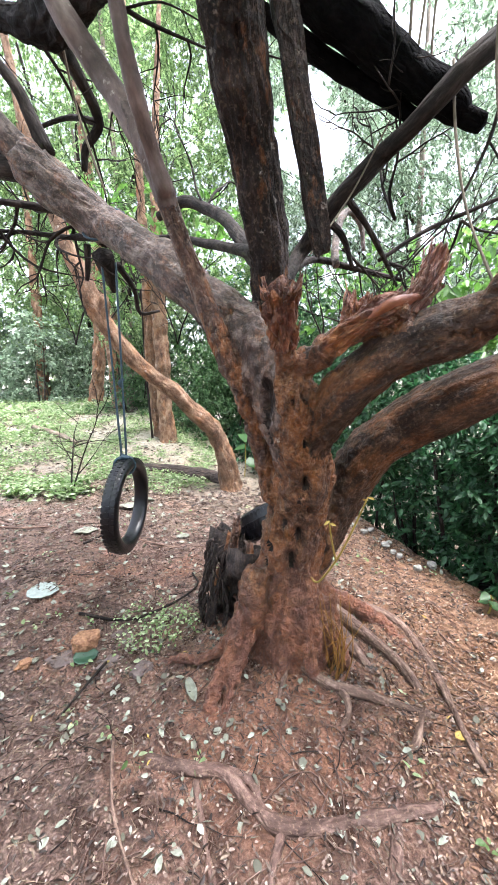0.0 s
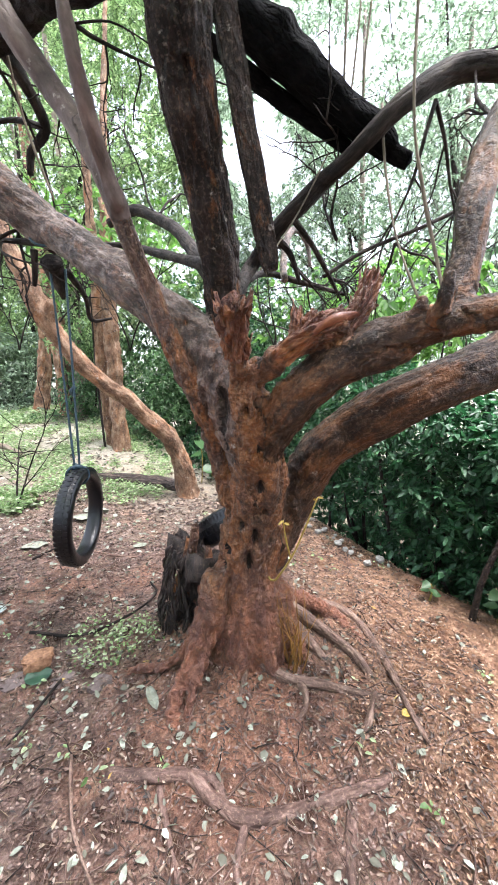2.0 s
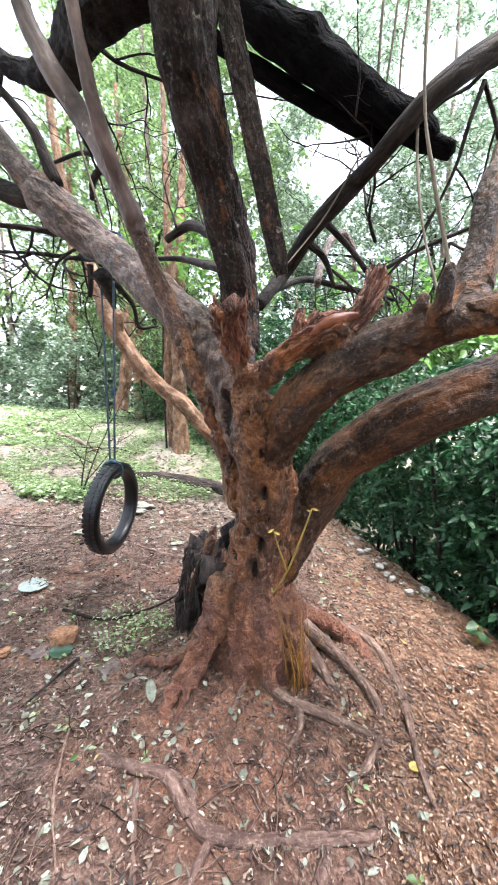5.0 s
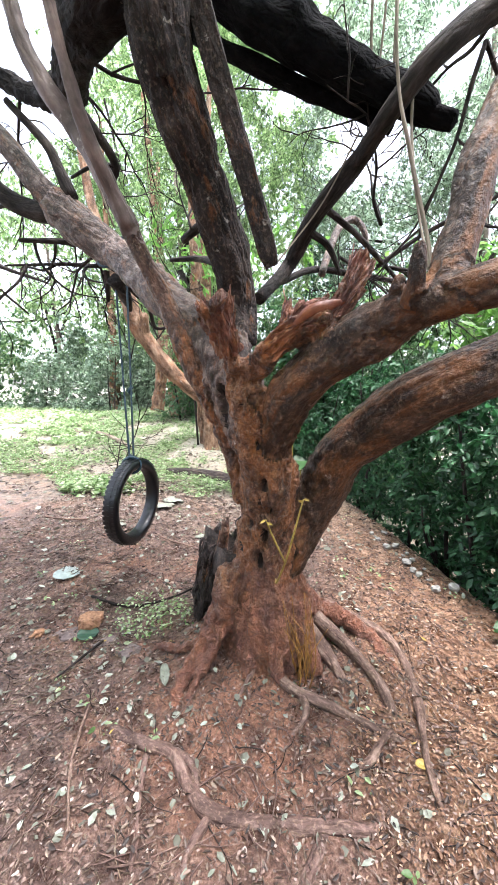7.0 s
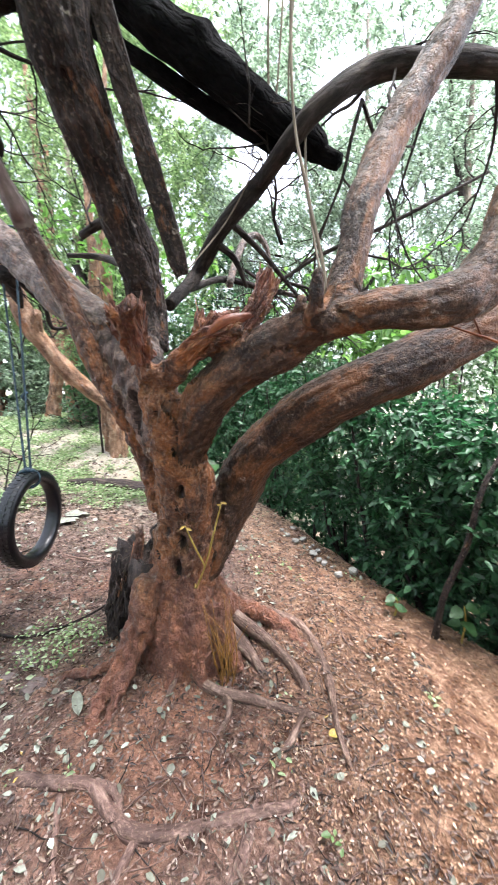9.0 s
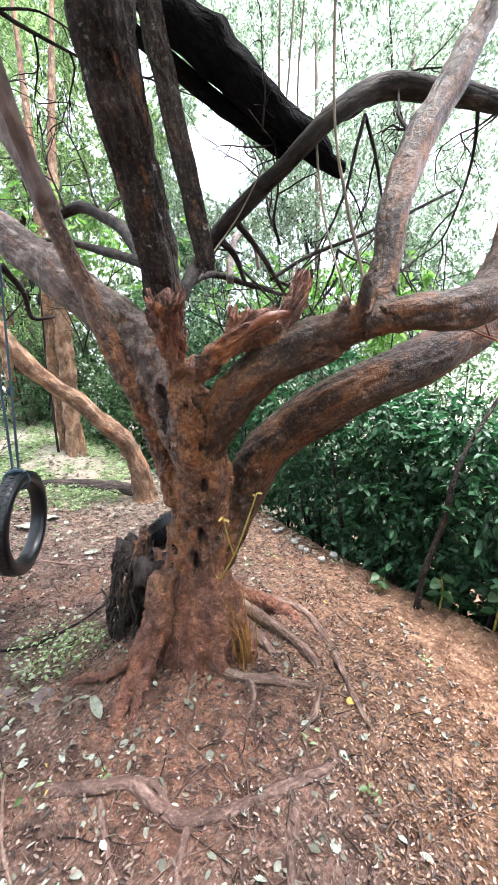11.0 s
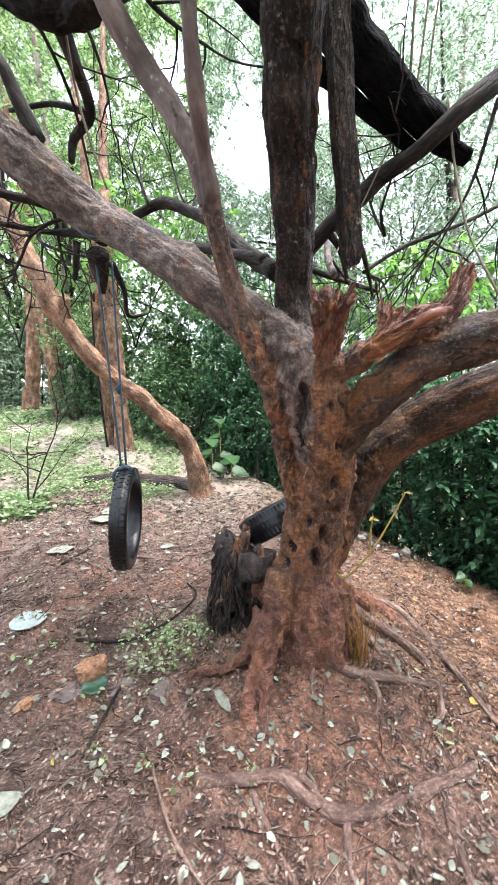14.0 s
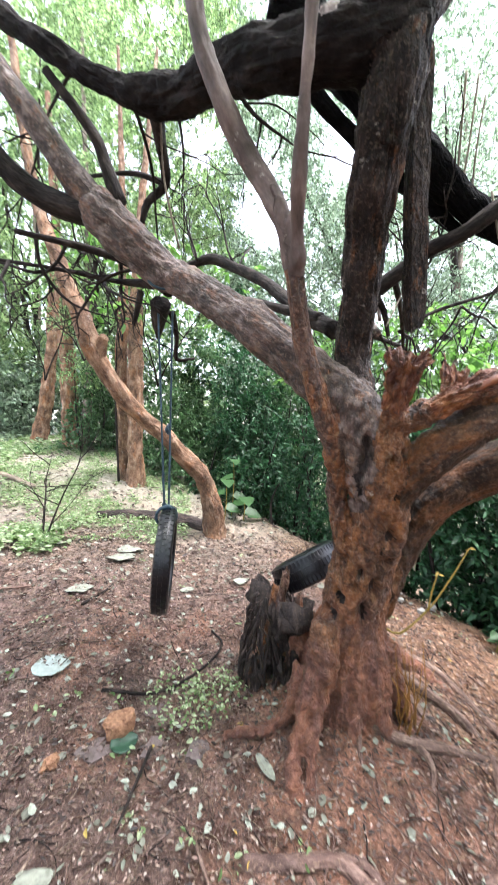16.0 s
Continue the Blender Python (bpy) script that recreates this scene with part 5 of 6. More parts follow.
# unseen bushes and crown added behind the walker to close and shade the place
for cx, cy, rx, ry in ((-5.5, -3.8, 1.8, 0.9), (-2.8, -4.3, 1.8, 0.9), (0.0, -4.5, 1.8, 0.9), (2.8, -4.3, 1.8, 0.9), (5.3, -3.6, 1.8, 0.9), (6.2, -0.8, 0.9, 1.8), (-7.0, -1.2, 0.9, 1.8), (-7.6, 2.0, 0.9, 1.6)):
    bush(cx, cy, rx, ry, 3.4, 420, 8, 0.24, HEDGE_LEAF, "unseen dark bush added behind the path to close and shade the place")
canopy("unseen broad tree crown added behind the walker for shade", (-6.0, -5.0, 3.5), (6.0, -1.5, 7.0), 700, 10, 0.2, -0.05, 0.8, seed=8.0)


# ---- weeds and saplings ----
def weeds(label, k, keep, lo, hi, size, tall, name="weeds"):
    c = cloud(k, lambda p: keep(p), (*lo, 0), (*hi, 1))
    c[:, 2] = height(c[:, 0], c[:, 1]) + rng.uniform(0.0, tall, k)
    per = 6
    p = np.repeat(c, per, 0) + rng.normal(size=(k * per, 3)) * (0.03, 0.03, 0.012)
    a = rng.normal(size=(k * per, 3)) * (1, 1, 0.25) + (0, 0, 0.25)
    n = rng.normal(size=(k * per, 3)) * 0.35 + (0, 0, 1)
    w = base(name, label, "weeds", kind="stuff")
    leafy("foliage", leaves_mesh("foliage", p, a, n, size * rng.uniform(0.5, 1.4, k * per), 0.6, WEED_LEAF), w)


def meadow(p):
    q = np.column_stack([p[:, 0], p[:, 1], 0 * p[:, 0]])
    return (p[:, 1] > 4.1 + 0.9 * fbm(q * 0.9, 2) - 0.12 * (p[:, 0] + 2)) & (fbm(q * 2.6 + 9, 3) + 0.5 * vnoise(q * 40) > 0.14) & (p[:, 0] < -0.6)


weeds("low bright green ground cover over the grass", 7800, meadow, (-5.5, 4.0), (-0.6, 8.5), 0.036, 0.05, "ground_cover")
weeds("low bright green ground cover over the far grass", 3000, meadow, (-14, 5.0), (-3.5, 12), 0.075, 0.07, "ground_cover")
weeds("small patch of weeds beside the stump", 85, lambda p: ((p[:, 0] + 0.55) / 0.24) ** 2 + ((p[:, 1] - 1.98) / 0.2) ** 2 < 1, (-0.8, 1.75), (-0.3, 2.2), 0.022, 0.07)
weeds("weed tuft at the edge of the grass", 160, lambda p: ((p[:, 0] + 2.3) / 0.5) ** 2 + ((p[:, 1] - 3.9) / 0.3) ** 2 < 1, (-2.9, 3.5), (-1.7, 4.3), 0.06, 0.14)
weeds("small green seedlings in the leaf litter", 60, lambda p: p[:, 0] < 1.6, (-1.6, 1.0), (1.5, 4.0), 0.03, 0.02)


def sapling(x, y, tall, leaves, size, label, lean_=(0, 0), mat=BIG_LEAF):
    z = float(height(x, y))
    s = base("sapling", label, "plant")
    tip = (x + lean_[0], y + lean_[1], z + tall)
    child("stem", limb_mesh("stem", [(x, y, z - 0.03, 0.008), ((x + tip[0]) / 2 + 0.02, (y + tip[1]) / 2, z + tall * 0.55, 0.006), (*tip, 0.003)], STRAW, sides=6, step=0.05, rough=0.05), s)
    for k in range(leaves):
        u = 0.35 + 0.65 * k / max(1, leaves - 1)
        q = np.array([(x + (tip[0] - x) * u, y + (tip[1] - y) * u, z + tall * u)])
        a = np.array([(math.cos(k * 2.4), math.sin(k * 2.4), 0.1)])
        child("leaf", leaves_mesh("leaf", q, a, np.array([(0.1, -0.5, 0.8)]), np.array([size * rng.uniform(0.7, 1.2)]), 0.85, mat, 0.15, 0.35), s)


for x, y, tall, k, size, lab in ((-0.12, 4.95, 0.62, 3, 0.26, "young plant with broad bright leaves"), (0.16, 5.05, 0.36, 3, 0.26, "young plant with broad bright leaves"), (0.02, 5.3, 0.85, 3, 0.24, "young plant with broad bright leaves"),
                                 (1.62, 2.25, 0.12, 5, 0.09, "small broad-leaved seedling at the rim of the ditch"), (1.9, 1.95, 0.25, 6, 0.10, "small broad-leaved seedling at the rim of the ditch"),
                                 (2.15, 1.75, 0.3, 6, 0.11, "small broad-leaved seedling at the rim of the ditch")):
    sapling(x, y, tall, k, size, lab)


def shoots():
    s = base("young_shoots", "yellow-green shoots growing from the foot of the trunk", "plant")
    child("stem", limb_mesh("stem", [(0.33, 1.60, 0.47, 0.0045), (0.345, 1.52, 0.50, 0.0045), (0.40, 1.42, 0.67, 0.0042), (0.44, 1.36, 0.83, 0.0038), (0.473, 1.32, 0.966, 0.0028)], STRAW, sides=6, step=0.03, rough=0.05), s)
    child("stem", limb_mesh("stem", [(0.395, 1.42, 0.66, 0.004), (0.36, 1.36, 0.78, 0.0036), (0.336, 1.306, 0.882, 0.0025)], STRAW, sides=6, step=0.03, rough=0.05), s)
    r = random.Random(9)
    lines = []
    for k in range(16):
        x, y = 0.475 + r.uniform(-0.045, 0.045), 1.60 + r.uniform(-0.05, 0.05)
        lines.append([(x, y, r.uniform(-0.08, 0.02), 0.0035), (x + r.uniform(-0.035, 0.035), y - 0.01, r.uniform(0.08, 0.16), 0.0028), (x + r.uniform(-0.09, 0.09), y - r.uniform(-0.03, 0.05), r.uniform(0.18, 0.42), 0.0012)])
    for line in lines:
        child("stalk", limb_mesh("stalk", line, STALK, sides=5, step=0.05, rough=0.05), s)
    q = np.array([(0.473, 1.32, 0.966), (0.47, 1.33, 0.95), (0.336, 1.306, 0.882), (0.34, 1.31, 0.87)])
    for k in range(4):
        child("leaf", leaves_mesh("leaf", q[k:k + 1], np.array([(math.cos(k * 2), -0.3, math.sin(k * 2.0) * 0.4)]), np.array([(0, -1, 0.5)]), np.array([0.024]), 0.45, LITTER_YELLOW), s)


shoots()


# ---- hanging vines ----
def vine(points, label="thin dry vine hanging from the branches"):
    v = base("hanging_vine", label, "vine", "hanging vines")
    child("vine_stem", limb_mesh("vine_stem", points, VINE, sides=8, step=0.03, rough=0.15), v)


vine([(0.70, 1.25, 2.9, 0.006), (0.71, 1.25, 2.28, 0.005), (0.76, 1.24, 2.0, 0.0055), (0.81, 1.2, 1.76, 0.006), (0.82, 1.16, 1.62, 0.006)])
vine([(0.85, 1.8, 2.62, 0.006), (0.84, 1.7, 2.3, 0.006), (0.86, 1.6, 2.0, 0.005), (0.88, 1.4, 1.68, 0.005)])
vine([(-0.80, 1.95, 2.9, 0.006), (-0.78, 2.05, 2.6, 0.006), (-0.70, 2.1, 2.3, 0.006)])
vine([(0.66, 1.95, 2.5, 0.004), (0.5, 1.9, 2.2, 0.004), (0.3, 1.75, 1.9, 0.004)])


# ---- litter on the ground ----
def scatter(name, label, k, keep, lo, hi, size, width, mat, lift=0.006, fold=0.2, flat=0.42):
    c = cloud(k, keep, (*lo, 0), (*hi, 1))
    xy = np.column_stack([c[:, 0], c[:, 1], np.zeros(k)])
    c[:, 2] = height(c[:, 0], c[:, 1]) + 0.05 * fbm(xy * 2.2, 3) + 0.024 * fbm(xy * 14, 3) + rng.uniform(0.003, 0.003 + lift, k)
    a = rng.normal(size=(k, 3)) * (1, 1, 0.22)
    n = rng.normal(size=(k, 3)) * flat + (0, 0, 1)
    t = base(name, label, "leaves", kind="stuff")
    child("leaves", leaves_mesh("leaves", c, a, n, size * rng.uniform(0.55, 1.4, k), rng.uniform(width * 0.7, width * 1.3, k), mat, fold, 0.0), t)


def away(p):
    return (p[:, 0] - 0.25) ** 2 + (p[:, 1] - 1.83) ** 2 > 0.055


scatter("pale_leaf_litter", "pale silvery fallen leaves on the earth", 1750, lambda p: away(p) & (ditch(p[:, 0], p[:, 1]) < 0) & (vnoise(p * 90) > ease(0.5, 1.1, p[:, 0]) * 0.62), (-2.4, 0.5), (1.6, 3.6), 0.036, 0.62, LITTER_PALE, 0.01)
scatter("pale_leaf_litter", "pale fallen leaves towards the grass", 450, lambda p: away(p) & (ditch(p[:, 0], p[:, 1]) < 0), (-4.5, 3.0), (1.2, 7.0), 0.06, 0.5, LITTER_PALE, 0.02)
scatter("brown_leaf_litter", "brown rotting leaves on the earth", 17000, lambda p: away(p) & (ditch(p[:, 0], p[:, 1]) < 0.1), (-2.6, 0.4), (1.6, 4.4), 0.026, 0.38, LITTER_BROWN, 0.012, 0.45, 0.75)
scatter("brown_leaf_litter", "brown leaves among the weeds", 7000, lambda p: ditch(p[:, 0], p[:, 1]) < 0.1, (-5.5, 3.6), (1.0, 8.5), 0.055, 0.45, LITTER_BROWN, 0.015)
scatter("dry_leaf_chips", "dry tan leaf chips along the ditch", 17000, lambda p: away(p) & (ditch(p[:, 0], p[:, 1]) < 0.12) & (p[:, 0] + 0.12 * p[:, 1] + 0.3 * vnoise(p * 3) > 0.95), (0.5, 0.4), (2.6, 4.4), 0.016, 0.42, LITTER_CHIP, 0.012)
scatter("leaf_fragments", "small cream and pink leaf fragments on the earth", 20000, lambda p: away(p) & (ditch(p[:, 0], p[:, 1]) < 0), (-2.6, 0.4), (1.2, 3.6), 0.013, 0.6, LITTER_BIT, 0.006)
scatter("pink_leaf_litter", "faded pink and cream leaf scraps on the earth", 5200, lambda p: away(p) & (ditch(p[:, 0], p[:, 1]) < 0) & (fbm(p * 2.4 + 4, 3) > -0.12), (-2.6, 0.4), (1.3, 3.8), 0.018, 0.5, LITTER_BIT, 0.010, 0.45, 0.7)
scatter("yellow_leaf_litter", "few yellow fallen leaves", 14, away, (-1.2, 0.7), (1.4, 2.2), 0.034, 0.5, LITTER_YELLOW, 0.01)


def twig_litter(k, lo, hi, r, mat, label):
    x, y = rng.uniform(-2.2, 1.5, k), rng.uniform(0.5, 4.2, k)
    ok = (ditch(x, y) < 0) & ((x - 0.25) ** 2 + (y - 1.83) ** 2 > 0.08)
    x, y = x[ok], y[ok]
    a = rng.uniform(0, 6.283, len(x))
    ln = rng.uniform(lo, hi, len(x))
    x2, y2 = x + np.cos(a) * ln, y + np.sin(a) * ln
    def top(u, w):
        q = np.column_stack([u, w, 0 * u])
        return height(u, w) + 0.05 * fbm(q * 2.2, 3) + 0.024 * fbm(q * 14, 3) + 0.004
    bend = rng.normal(size=len(x)) * ln * 0.13
    xm, ym = (x + x2) / 2 - np.sin(a) * bend, (y + y2) / 2 + np.cos(a) * bend
    first, middle, last = (np.column_stack([u, w, top(u, w)]) for u, w in ((x, y), (xm, ym), (x2, y2)))
    pairs = np.concatenate([np.stack([first, middle], 1), np.stack([middle, last], 1)])
    t = base("twig_litter", label, "twigs", kind="stuff")
    leafy("brushwood", twigs_mesh("brushwood", pairs, r, mat), t)


twig_litter(3600, 0.03, 0.13, 0.0022, ROOT, "thin brown twigs scattered over the earth")
twig_litter(1100, 0.05, 0.22, 0.0028, ROOT_DARK, "dark twigs scattered over the earth")
twig_litter(800, 0.06, 0.24, 0.0013, DRY_STRAW, "dry straw-coloured stalks over the earth")


def bent_twigs(k, label, mat, lo, hi, r0):
    """Long thin stems lying bent over the earth."""
    lines = []
    while len(lines) < k:
        x, y, a, ln = rng.uniform(-1.8, 1.2), rng.uniform(0.5, 3.2), rng.uniform(0, 6.283), rng.uniform(lo, hi)
        pts = []
        for s in range(6):
            pts.append((x, y, float(surface(x, y)[0]) + r0 * rng.uniform(0.5, 3.0), r0 * (1 - 0.12 * s)))
            a += rng.normal() * 0.32
            x, y = x + math.cos(a) * ln / 5, y + math.sin(a) * ln / 5
        if all(ditch(p[0], p[1]) < 0 and (p[0] - 0.25) ** 2 + (p[1] - 1.83) ** 2 > 0.12 for p in pts):
            lines.append(pts)
    t = base("twig_litter", label, "twigs", kind="stuff")
    leafy("brushwood", joined_tubes("brushwood", lines, mat, sides=5, step=0.04, rough=0.1), t)


bent_twigs(230, "long bent brown twigs on the earth", ROOT_DARK, 0.15, 0.5, 0.0036)
bent_twigs(110, "long bent dark twigs on the earth", BARK_DARK, 0.12, 0.36, 0.003)
bent_twigs(80, "long pale dry stalks on the earth", DRY_STRAW, 0.12, 0.32, 0.0018)


def stick(points, label, mat=ROOT, r=0.012):
    s = base("fallen_stick", label, "stick", "sticks on the ground")
    line = [(x, y, float(height(x, y)) + r * 0.8, r * (1 - 0.4 * i / len(points))) for i, (x, y) in enumerate(points)]
    child("wood", limb_mesh("wood", line, mat, sides=8, step=0.04, rough=0.15, lumps=0.1), s)


stick([(-0.95, 2.92), (-0.6, 2.9), (-0.25, 2.96)], "straight brown stick lying on the earth")
stick([(-2.3, 3.02), (-2.05, 3.0), (-1.8, 3.03)], "short pale stick lying on the earth")
stick([(-1.05, 2.06), (-0.75, 2.05), (-0.5, 2.2), (-0.36, 2.4), (-0.42, 2.55)], "dark curved vine lying on the earth", BARK_DARK, 0.010)
stick([(-1.35, 2.75), (-1.25, 2.9), (-1.2, 3.05)], "short dark stick lying on the earth", BARK_DARK)
stick([(-0.55, 1.35), (-0.45, 1.1), (-0.3, 0.9)], "thin stick in the leaf litter", ROOT, 0.008)
stick([(-0.75, 1.75), (-0.85, 1.4), (-0.9, 1.1)], "thin stick in the leaf litter", BARK_DARK, 0.007)
stick([(1.05, 2.5), (1.15, 2.2), (1.2, 1.9)], "thin stick in the leaf litter", ROOT, 0.006)
stick([(-3.9, 6.2), (-3.3, 5.9), (-2.8, 5.55)], "grey log lying on the grass", VINE, 0.05)


def stone(x, y, rx, ry, rz, mat, label, name="stone", turn=0.0, group="", rough=0.5):
    """A broken lump with flattened faces."""
    bm = bmesh.new()
    bmesh.ops.create_icosphere(bm, subdivisions=3, radius=1)
    for v in bm.verts:
        q = np.array([v.co[:]])
        v.co *= 1 + rough * float(fbm(q * (1.4 if rough < 0.6 else 2.2) + x * 9 + y, 4)[0])
        v.co.z = max(-0.5, min(0.55, v.co.z))
        v.co = Vector((v.co.x * rx, v.co.y * ry, v.co.z * rz))
    me = bpy.data.meshes.new(name)
    bm.to_mesh(me)
    bm.free()
    me.materials.append(mat)
    ob = new(name, me)
    ob.matrix_world = pose(x, y, float(height(x, y)) + rz * 0.25, 0, 0, turn)
    tagged(ob, label, "stone", group)


stone(-0.92, 1.87, 0.075, 0.055, 0.06, BRICK, "broken lump of red brick half sunk in earth", "brick_lump", 20, rough=0.9)
def flagstone(x, y, r, turn, corners, label):
    """A flat broken stone lying flush with the earth."""
    q = random.Random(int(turn) + corners)
    z = float(surface(x, y)[0]) + 0.004
    ring = []
    for k in range(corners * 4):
        a, b = (2 * math.pi * (k // 4 + s) / corners for s in (0, 1))
        u = (k % 4) / 4
        px, py = math.cos(a) * (1 - u) + math.cos(b) * u, math.sin(a) * (1 - u) + math.sin(b) * u
        s = r * (1 + q.uniform(-0.07, 0.07))
        ring.append((px * s * 1.15, py * s * 0.85))
    n = len(ring)
    verts = [(px, py, -0.03) for px, py in ring] + [(px * 0.97, py * 0.97, q.uniform(-0.003, 0.0)) for px, py in ring] + [(px * 0.5, py * 0.5, q.uniform(0, 0.004)) for px, py in ring] + [(0, 0, 0.002)]
    faces = [(k + n * s, (k + 1) % n + n * s, (k + 1) % n + n * (s + 1), k + n * (s + 1)) for s in (0, 1) for k in range(n)] + [(2 * n + k, 2 * n + (k + 1) % n, 3 * n) for k in range(n)]
    ob = new("flagstone", mesh_of("flagstone", verts, faces, SLATE, smooth=False))
    ob.matrix_world = pose(x, y, z, q.uniform(-3, 3), q.uniform(-3, 3), turn)
    tagged(ob, label, "stone", "flat stones in the earth")


flagstone(-0.72, 1.76, 0.085, 30, 4, "flat grey-mauve stone set flush in the earth")
flagstone(-1.02, 1.78, 0.085, -15, 5, "flat grey-mauve stone set flush in the earth")
flagstone(-0.53, 1.70, 0.065, 60, 5, "small flat grey-mauve stone set flush in the earth")
flagstone(-0.75, 1.97, 0.07, 12, 4, "small flat grey-mauve stone set flush in the earth")
stone(-1.18, 1.72, 0.04, 0.03, 0.035, BRICK, "small crumb of red brick in the earth", "brick_lump", 50, rough=0.9)
for k in range(16):
    y = 2.75 + 0.06 * k
    x = 1.0 + (4.0 - y) * 0.45 - 0.12 + rng.uniform(-0.1, 0.1)
    s = rng.uniform(0.014, 0.045)
    stone(x, y, s, s * 0.8, s * 0.8, PALE_STONE, "small whitish rubble at the rim of the ditch", "rubble", rng.uniform(0, 180), "rubble along the rim")


def broad_leaf(x, y, size, width, turn, mat, label, fold=0.08):
    """A large leaf lying on the earth: a wavy blade with a midrib crease, a thin edge and a short stalk."""
    r = random.Random(int(abs(x * 977 + y * 131) * 10))
    n, m = 15, 4
    c, sn = math.cos(turn), math.sin(turn)
    flat, faces = [], []
    for i in range(n):
        u = i / (n - 1)
        half = size * width * 0.5 * max(0.02, math.sin(math.pi * u ** 0.85)) ** 0.6 * (1 + r.uniform(-0.07, 0.07))
        flat += [(x + c * u * size - sn * half * k / m, y + sn * u * size + c * half * k / m, abs(k / m)) for k in range(-m, m + 1)]
    flat = np.array(flat)
    rise = 0.5 * surface(flat[:, 0], flat[:, 1]) + 0.5 * float(surface(x, y)[0]) + 0.008 + fold * size * flat[:, 2] + 0.12 * size * (vnoise(np.column_stack([flat[:, :2] * 14, 0 * flat[:, 2]])) - 0.3)
    rise = np.maximum(rise, surface(flat[:, 0], flat[:, 1]) + 0.003)
    upper = np.column_stack([flat[:, :2], rise])
    verts = np.vstack([upper, upper - (0, 0, 0.0012)])
    w, top = 2 * m + 1, n * (2 * m + 1)
    for i in range(n - 1):
        for k in range(w - 1):
            a = i * w + k
            faces += [(a, a + 1, a + w + 1, a + w), (top + a + w, top + a + w + 1, top + a + 1, top + a)]
        faces += [(i * w, i * w + w, top + i * w + w, top + i * w), (i * w + w - 1, top + i * w + w - 1, top + i * w + 2 * w - 1, i * w + 2 * w - 1)]
    ob = new("fallen_leaf", mesh_of("fallen_leaf", verts, faces, mat))
    tagged(ob, label, "leaf", "large fallen leaves")


broad_leaf(-1.45, 2.17, 0.2, 0.8, 0.15, WHITE_LEAF, "large pale upturned leaf on the earth", 0.02)
broad_leaf(-0.66, 3.05, 0.12, 0.8, 0.3, LITTER_PALE, "pale square-ended leaf on the earth")
broad_leaf(-0.94, 1.76, 0.13, 0.85, 0.4, DARK_LEAF, "large dark green leaf on the earth")
broad_leaf(-1.35, 3.45, 0.26, 0.5, 0.2, LITTER_PALE, "large pale dry leaf on the earth")
broad_leaf(-1.3, 3.7, 0.26, 0.5, 0.0, LITTER_PALE, "large pale dry leaf on the earth")
broad_leaf(-1.30, 3.56, 0.2, 0.5, 0.1, LITTER_PALE, "large pale dry leaf on the earth")
broad_leaf(-1.52, 2.92, 0.2, 0.7, 0.2, LITTER_PALE, "broad grey-green leaf on the earth")
broad_leaf(-0.2, 3.16, 0.16, 0.7, 0.3, LITTER_PALE, "broad grey-green leaf on the earth")
broad_leaf(-2.05, 3.85, 0.24, 0.6, 0.1, LITTER_PALE, "large pale dry leaf on the earth")
broad_leaf(-1.16, 1.24, 0.15, 0.7, 0.5, LITTER_PALE, "broad grey-green leaf on the earth")
broad_leaf(-0.27, 1.60, 0.13, 0.4, -1.1, LITTER_PALE, "long pale folded leaf on the earth")
broad_leaf(0.93, 1.37, 0.06, 0.6, 0.3, LITTER_YELLOW, "yellow leaf on the earth")
broad_leaf(0.56, 1.78, 0.05, 0.6, 1.2, LITTER_PALE, "small white leaf beside the trunk")


# ---- fine dead twigs through the middle distance ----
def twig_net(label, roots, k, length, r0, seed, name="dead_twigs", crook=0.42, sink=0.05):
    """Crooked dead twigs that fork twice on their way out from given starts."""
    r = random.Random(seed)
    t = base(name, label, "twigs", kind="stuff")
    lines = []

    def shoot(p, d, ln, rad, depth):
        pts, n = [(*p, rad)], 6
        for s in range(n):
            d = (d + Vector((r.gauss(0, crook), r.gauss(0, crook * 0.7), r.gauss(-sink, crook))) * 0.75).normalized()
            p = p + d * ln / n
            pts.append((*p, rad * (1 - 0.13 * (s + 1))))
            if depth and s < n - 1 and r.random() < (0.75 if depth == 2 else 0.6):
                e = (d + Vector((r.uniform(-1, 1), r.uniform(-0.6, 0.6), r.uniform(-1, 0.8))) * 1.1).normalized()
                shoot(p, e, ln * r.uniform(0.3, 0.6), rad * 0.55, depth - 1)
        lines.append(pts)

    for x, y, z, dx, dy, dz in roots:
        for j in range(k):
            d = Vector((dx + r.uniform(-0.5, 0.5), dy + r.uniform(-0.4, 0.4), dz + r.uniform(-0.5, 0.5))).normalized()
            shoot(Vector((x, y, z)), d, length * r.uniform(0.6, 1.2), r0, 2)
    leafy("brushwood", joined_tubes("brushwood", lines, BARK_DARK, sides=5, step=0.05, rough=0.1), t)


twig_net("dark crooked dead twigs under the leaning limb", [(-0.95, 2.36, 2.27, -0.5, 0.1, -0.8), (-1.05, 2.4, 2.33, -0.1, 0.2, -0.9), (-1.2, 2.4, 2.36, -0.8, 0.1, -0.5), (-1.35, 2.4, 2.38, -0.3, 0.1, -0.9), (-1.5, 2.37, 2.39, -0.6, 0.1, -0.5), (-1.15, 2.46, 2.23, -0.4, 0.1, -0.8),
          (-1.45, 2.5, 2.27, -0.3, 0.0, -0.8), (-1.7, 2.5, 2.29, -0.4, 0.0, -0.6), (-1.5, 2.2, 2.6, -0.6, 0.1, 0.5), (-1.25, 2.17, 2.63, -0.2, 0.3, 0.8)], 1, 0.75, 0.012, 3)
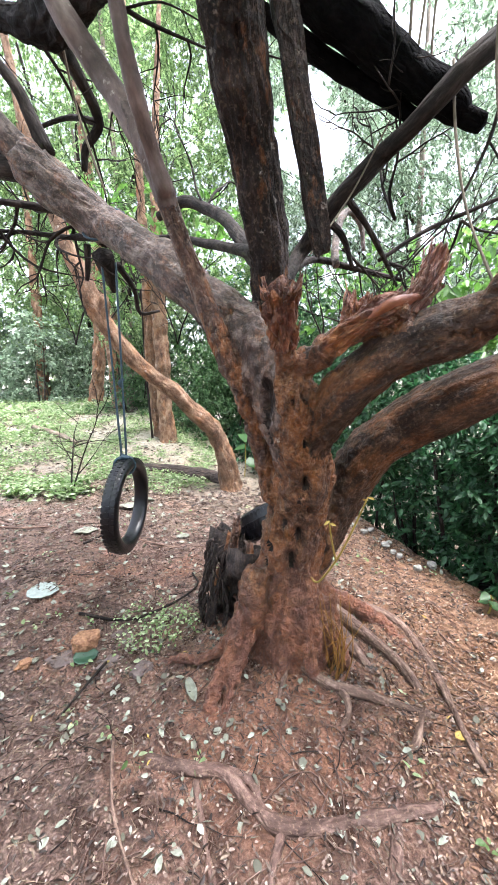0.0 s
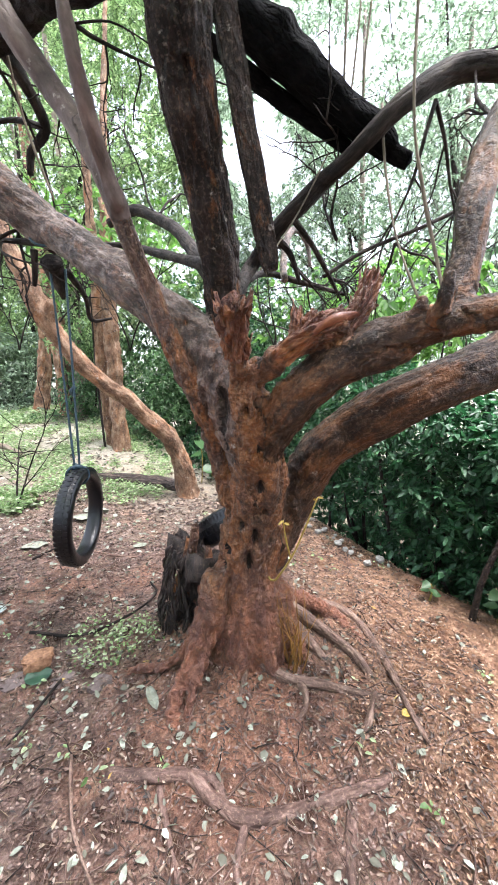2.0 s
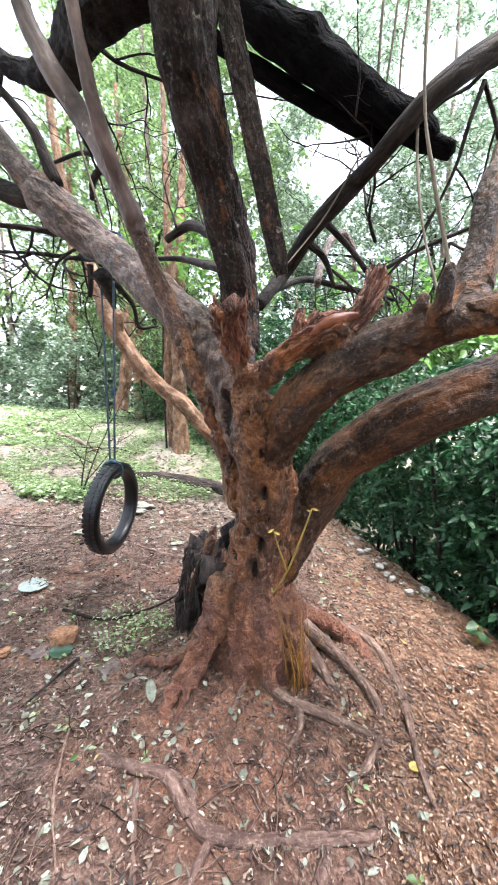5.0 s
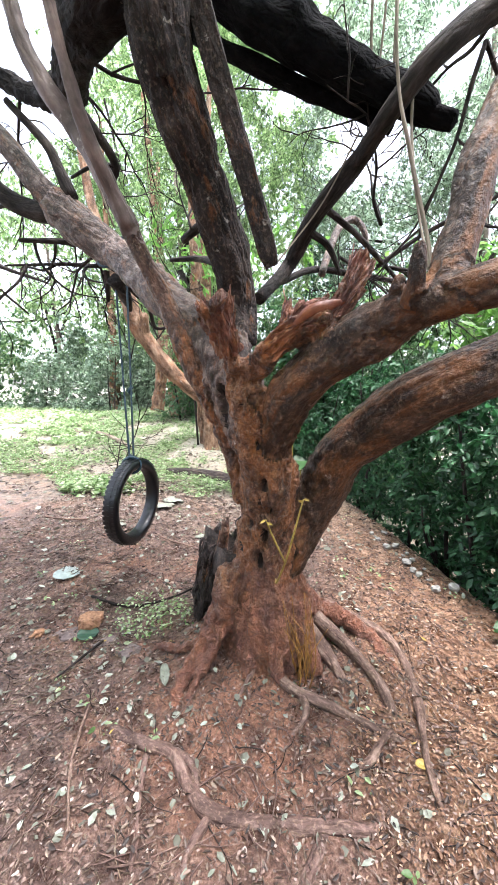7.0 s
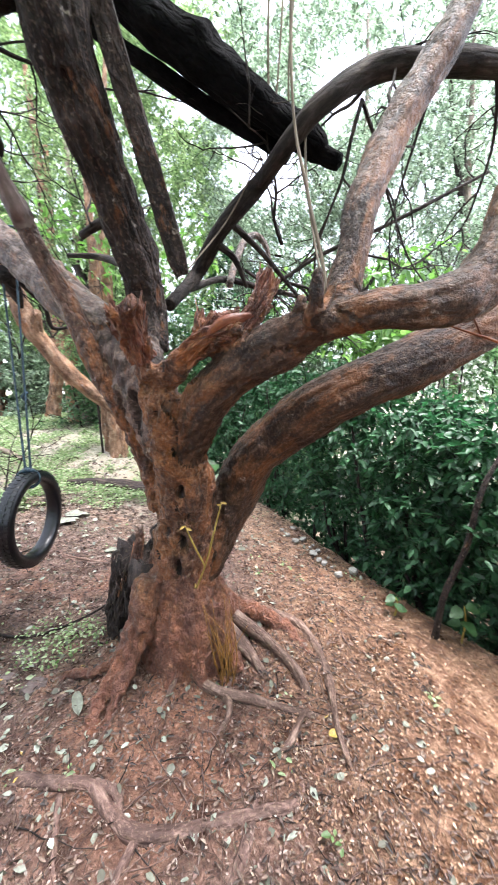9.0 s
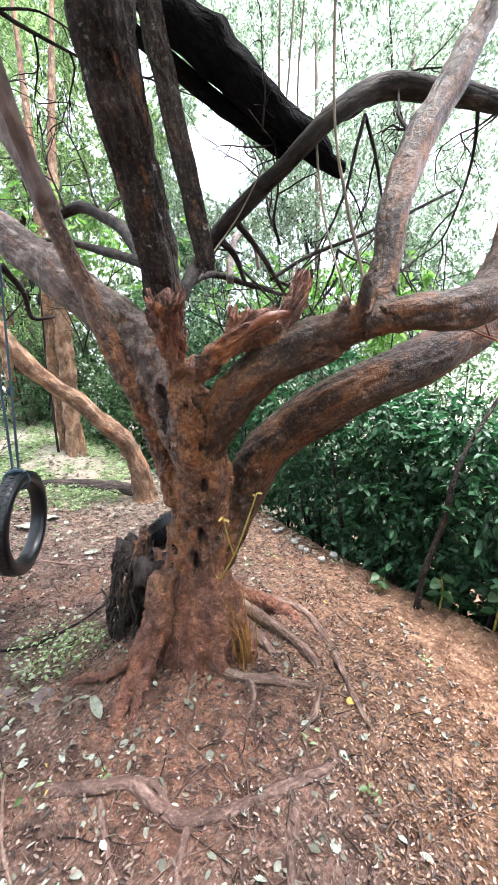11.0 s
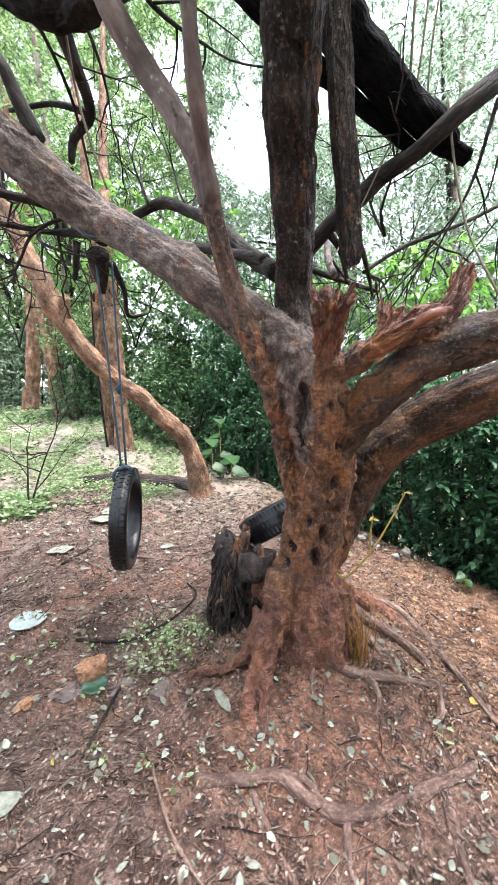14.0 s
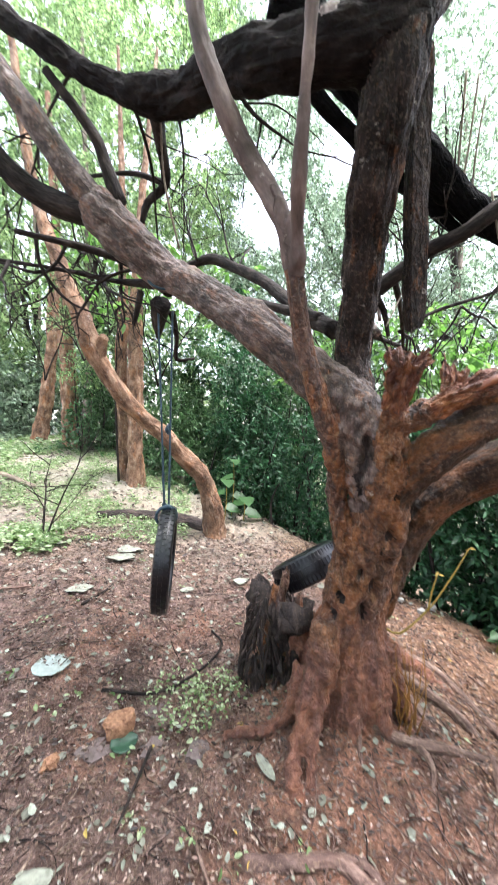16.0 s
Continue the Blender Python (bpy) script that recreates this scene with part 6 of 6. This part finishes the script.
twig_net("dark dead twigs spreading behind the tree", [(-0.6, 3.1, 2.65, -0.2, 0.3, 0.8), (-0.3, 2.9, 2.55, 0, 0.4, 0.8), (0.6, 2.5, 2.15, 0.5, 0.3, 0.3), (0.9, 2.6, 2.1, 0.6, 0.3, 0.2), (1.3, 2.5, 2.3, 0.4, 0.3, -0.1), (1.1, 1.8, 2.65, 0.3, 0.5, -0.8), (0.8, 2.2, 2.2, 0.3, 0.3, 0.8)], 2, 0.9, 0.010, 4, crook=0.3)
twig_net("dark bare twigs against the bright leaves", [(-0.52, 1.62, 2.78, 0.3, 0.8, 0.2), (-0.75, 1.85, 2.84, 0.1, 0.8, 0.1), (-0.95, 1.95, 2.92, 0.2, 0.7, 0.0), (-1.2, 2.05, 3.05, 0.1, 0.6, -0.2), (1.4, 1.71, 2.72, 0.3, 0.7, -0.2), (1.65, 1.73, 2.735, 0.1, 0.6, -0.5), (1.85, 1.75, 2.75, 0.2, 0.6, 0.2), (1.12, 1.73, 2.70, 0.1, 0.7, 0.3), (1.1, 1.36, 2.3, 0.5, 0.5, 0.1)], 1, 1.1, 0.010, 6, crook=0.3)
twig_net("fine grey twigs among the far shrubs", [(0.9 + 0.35 * i, 4.6 + 0.2 * (i % 3), 1.6 + 0.25 * (i % 4), 0.2 - 0.3 * (i % 2), 0.0, 0.9) for i in range(9)] + [(-2.6 + 0.5 * i, 5.4, 1.8 + 0.3 * (i % 3), 0.1, 0.0, 0.8) for i in range(4)], 2, 1.5, 0.012, 11, crook=0.25, sink=0.0)
twig_net("thin dry stem standing at the edge of the grass", [(-2.05, 3.9, 0.05, 0.05, 0, 1.2)], 2, 1.1, 0.012, 8, crook=0.2)
hedge_limb = base("leaning_branch", "dark brown branch leaning out of the hedge", "branch")
child("bark", limb_mesh("bark", [(1.77, 2.02, -0.25, 0.022), (1.80, 2.0, 0.10, 0.02), (1.85, 2.0, 0.26, 0.019), (1.92, 2.0, 0.47, 0.018), (1.965, 2.0, 0.75, 0.017), (2.06, 2.02, 0.95, 0.015), (2.3, 2.05, 1.3, 0.01)], BARK_STEM, sides=12, step=0.03, rough=0.1, lumps=0.1), hedge_limb)
twig = base("red_twig", "bare orange-red twig beside the limb", "twig")
child("bark", limb_mesh("bark", [(1.40, 1.16, 1.50, 0.005), (1.354, 1.15, 1.533, 0.0045), (1.276, 1.15, 1.557, 0.004), (1.184, 1.15, 1.585, 0.002)], BRICK_TWIG, sides=6, step=0.03, rough=0.05), twig)
child("side_shoot", limb_mesh("side_shoot", [(1.30, 1.15, 1.55, 0.0035), (1.27, 1.16, 1.62, 0.003), (1.25, 1.17, 1.69, 0.0015)], BRICK_TWIG, sides=6, step=0.03, rough=0.05), twig)
vine([(0.69, 1.85, 3.2, 0.006), (0.688, 1.85, 2.8, 0.006), (0.70, 1.86, 2.6, 0.004)], "dry bark strip hanging over the log")
vine([(0.76, 1.85, 3.2, 0.005), (0.738, 1.85, 2.85, 0.005), (0.72, 1.86, 2.62, 0.004)], "dry bark strip hanging over the log")
vine([(0.80, 1.84, 3.1, 0.004), (0.78, 1.85, 2.8, 0.005), (0.79, 1.86, 2.55, 0.004)], "dry bark strip hanging over the log")
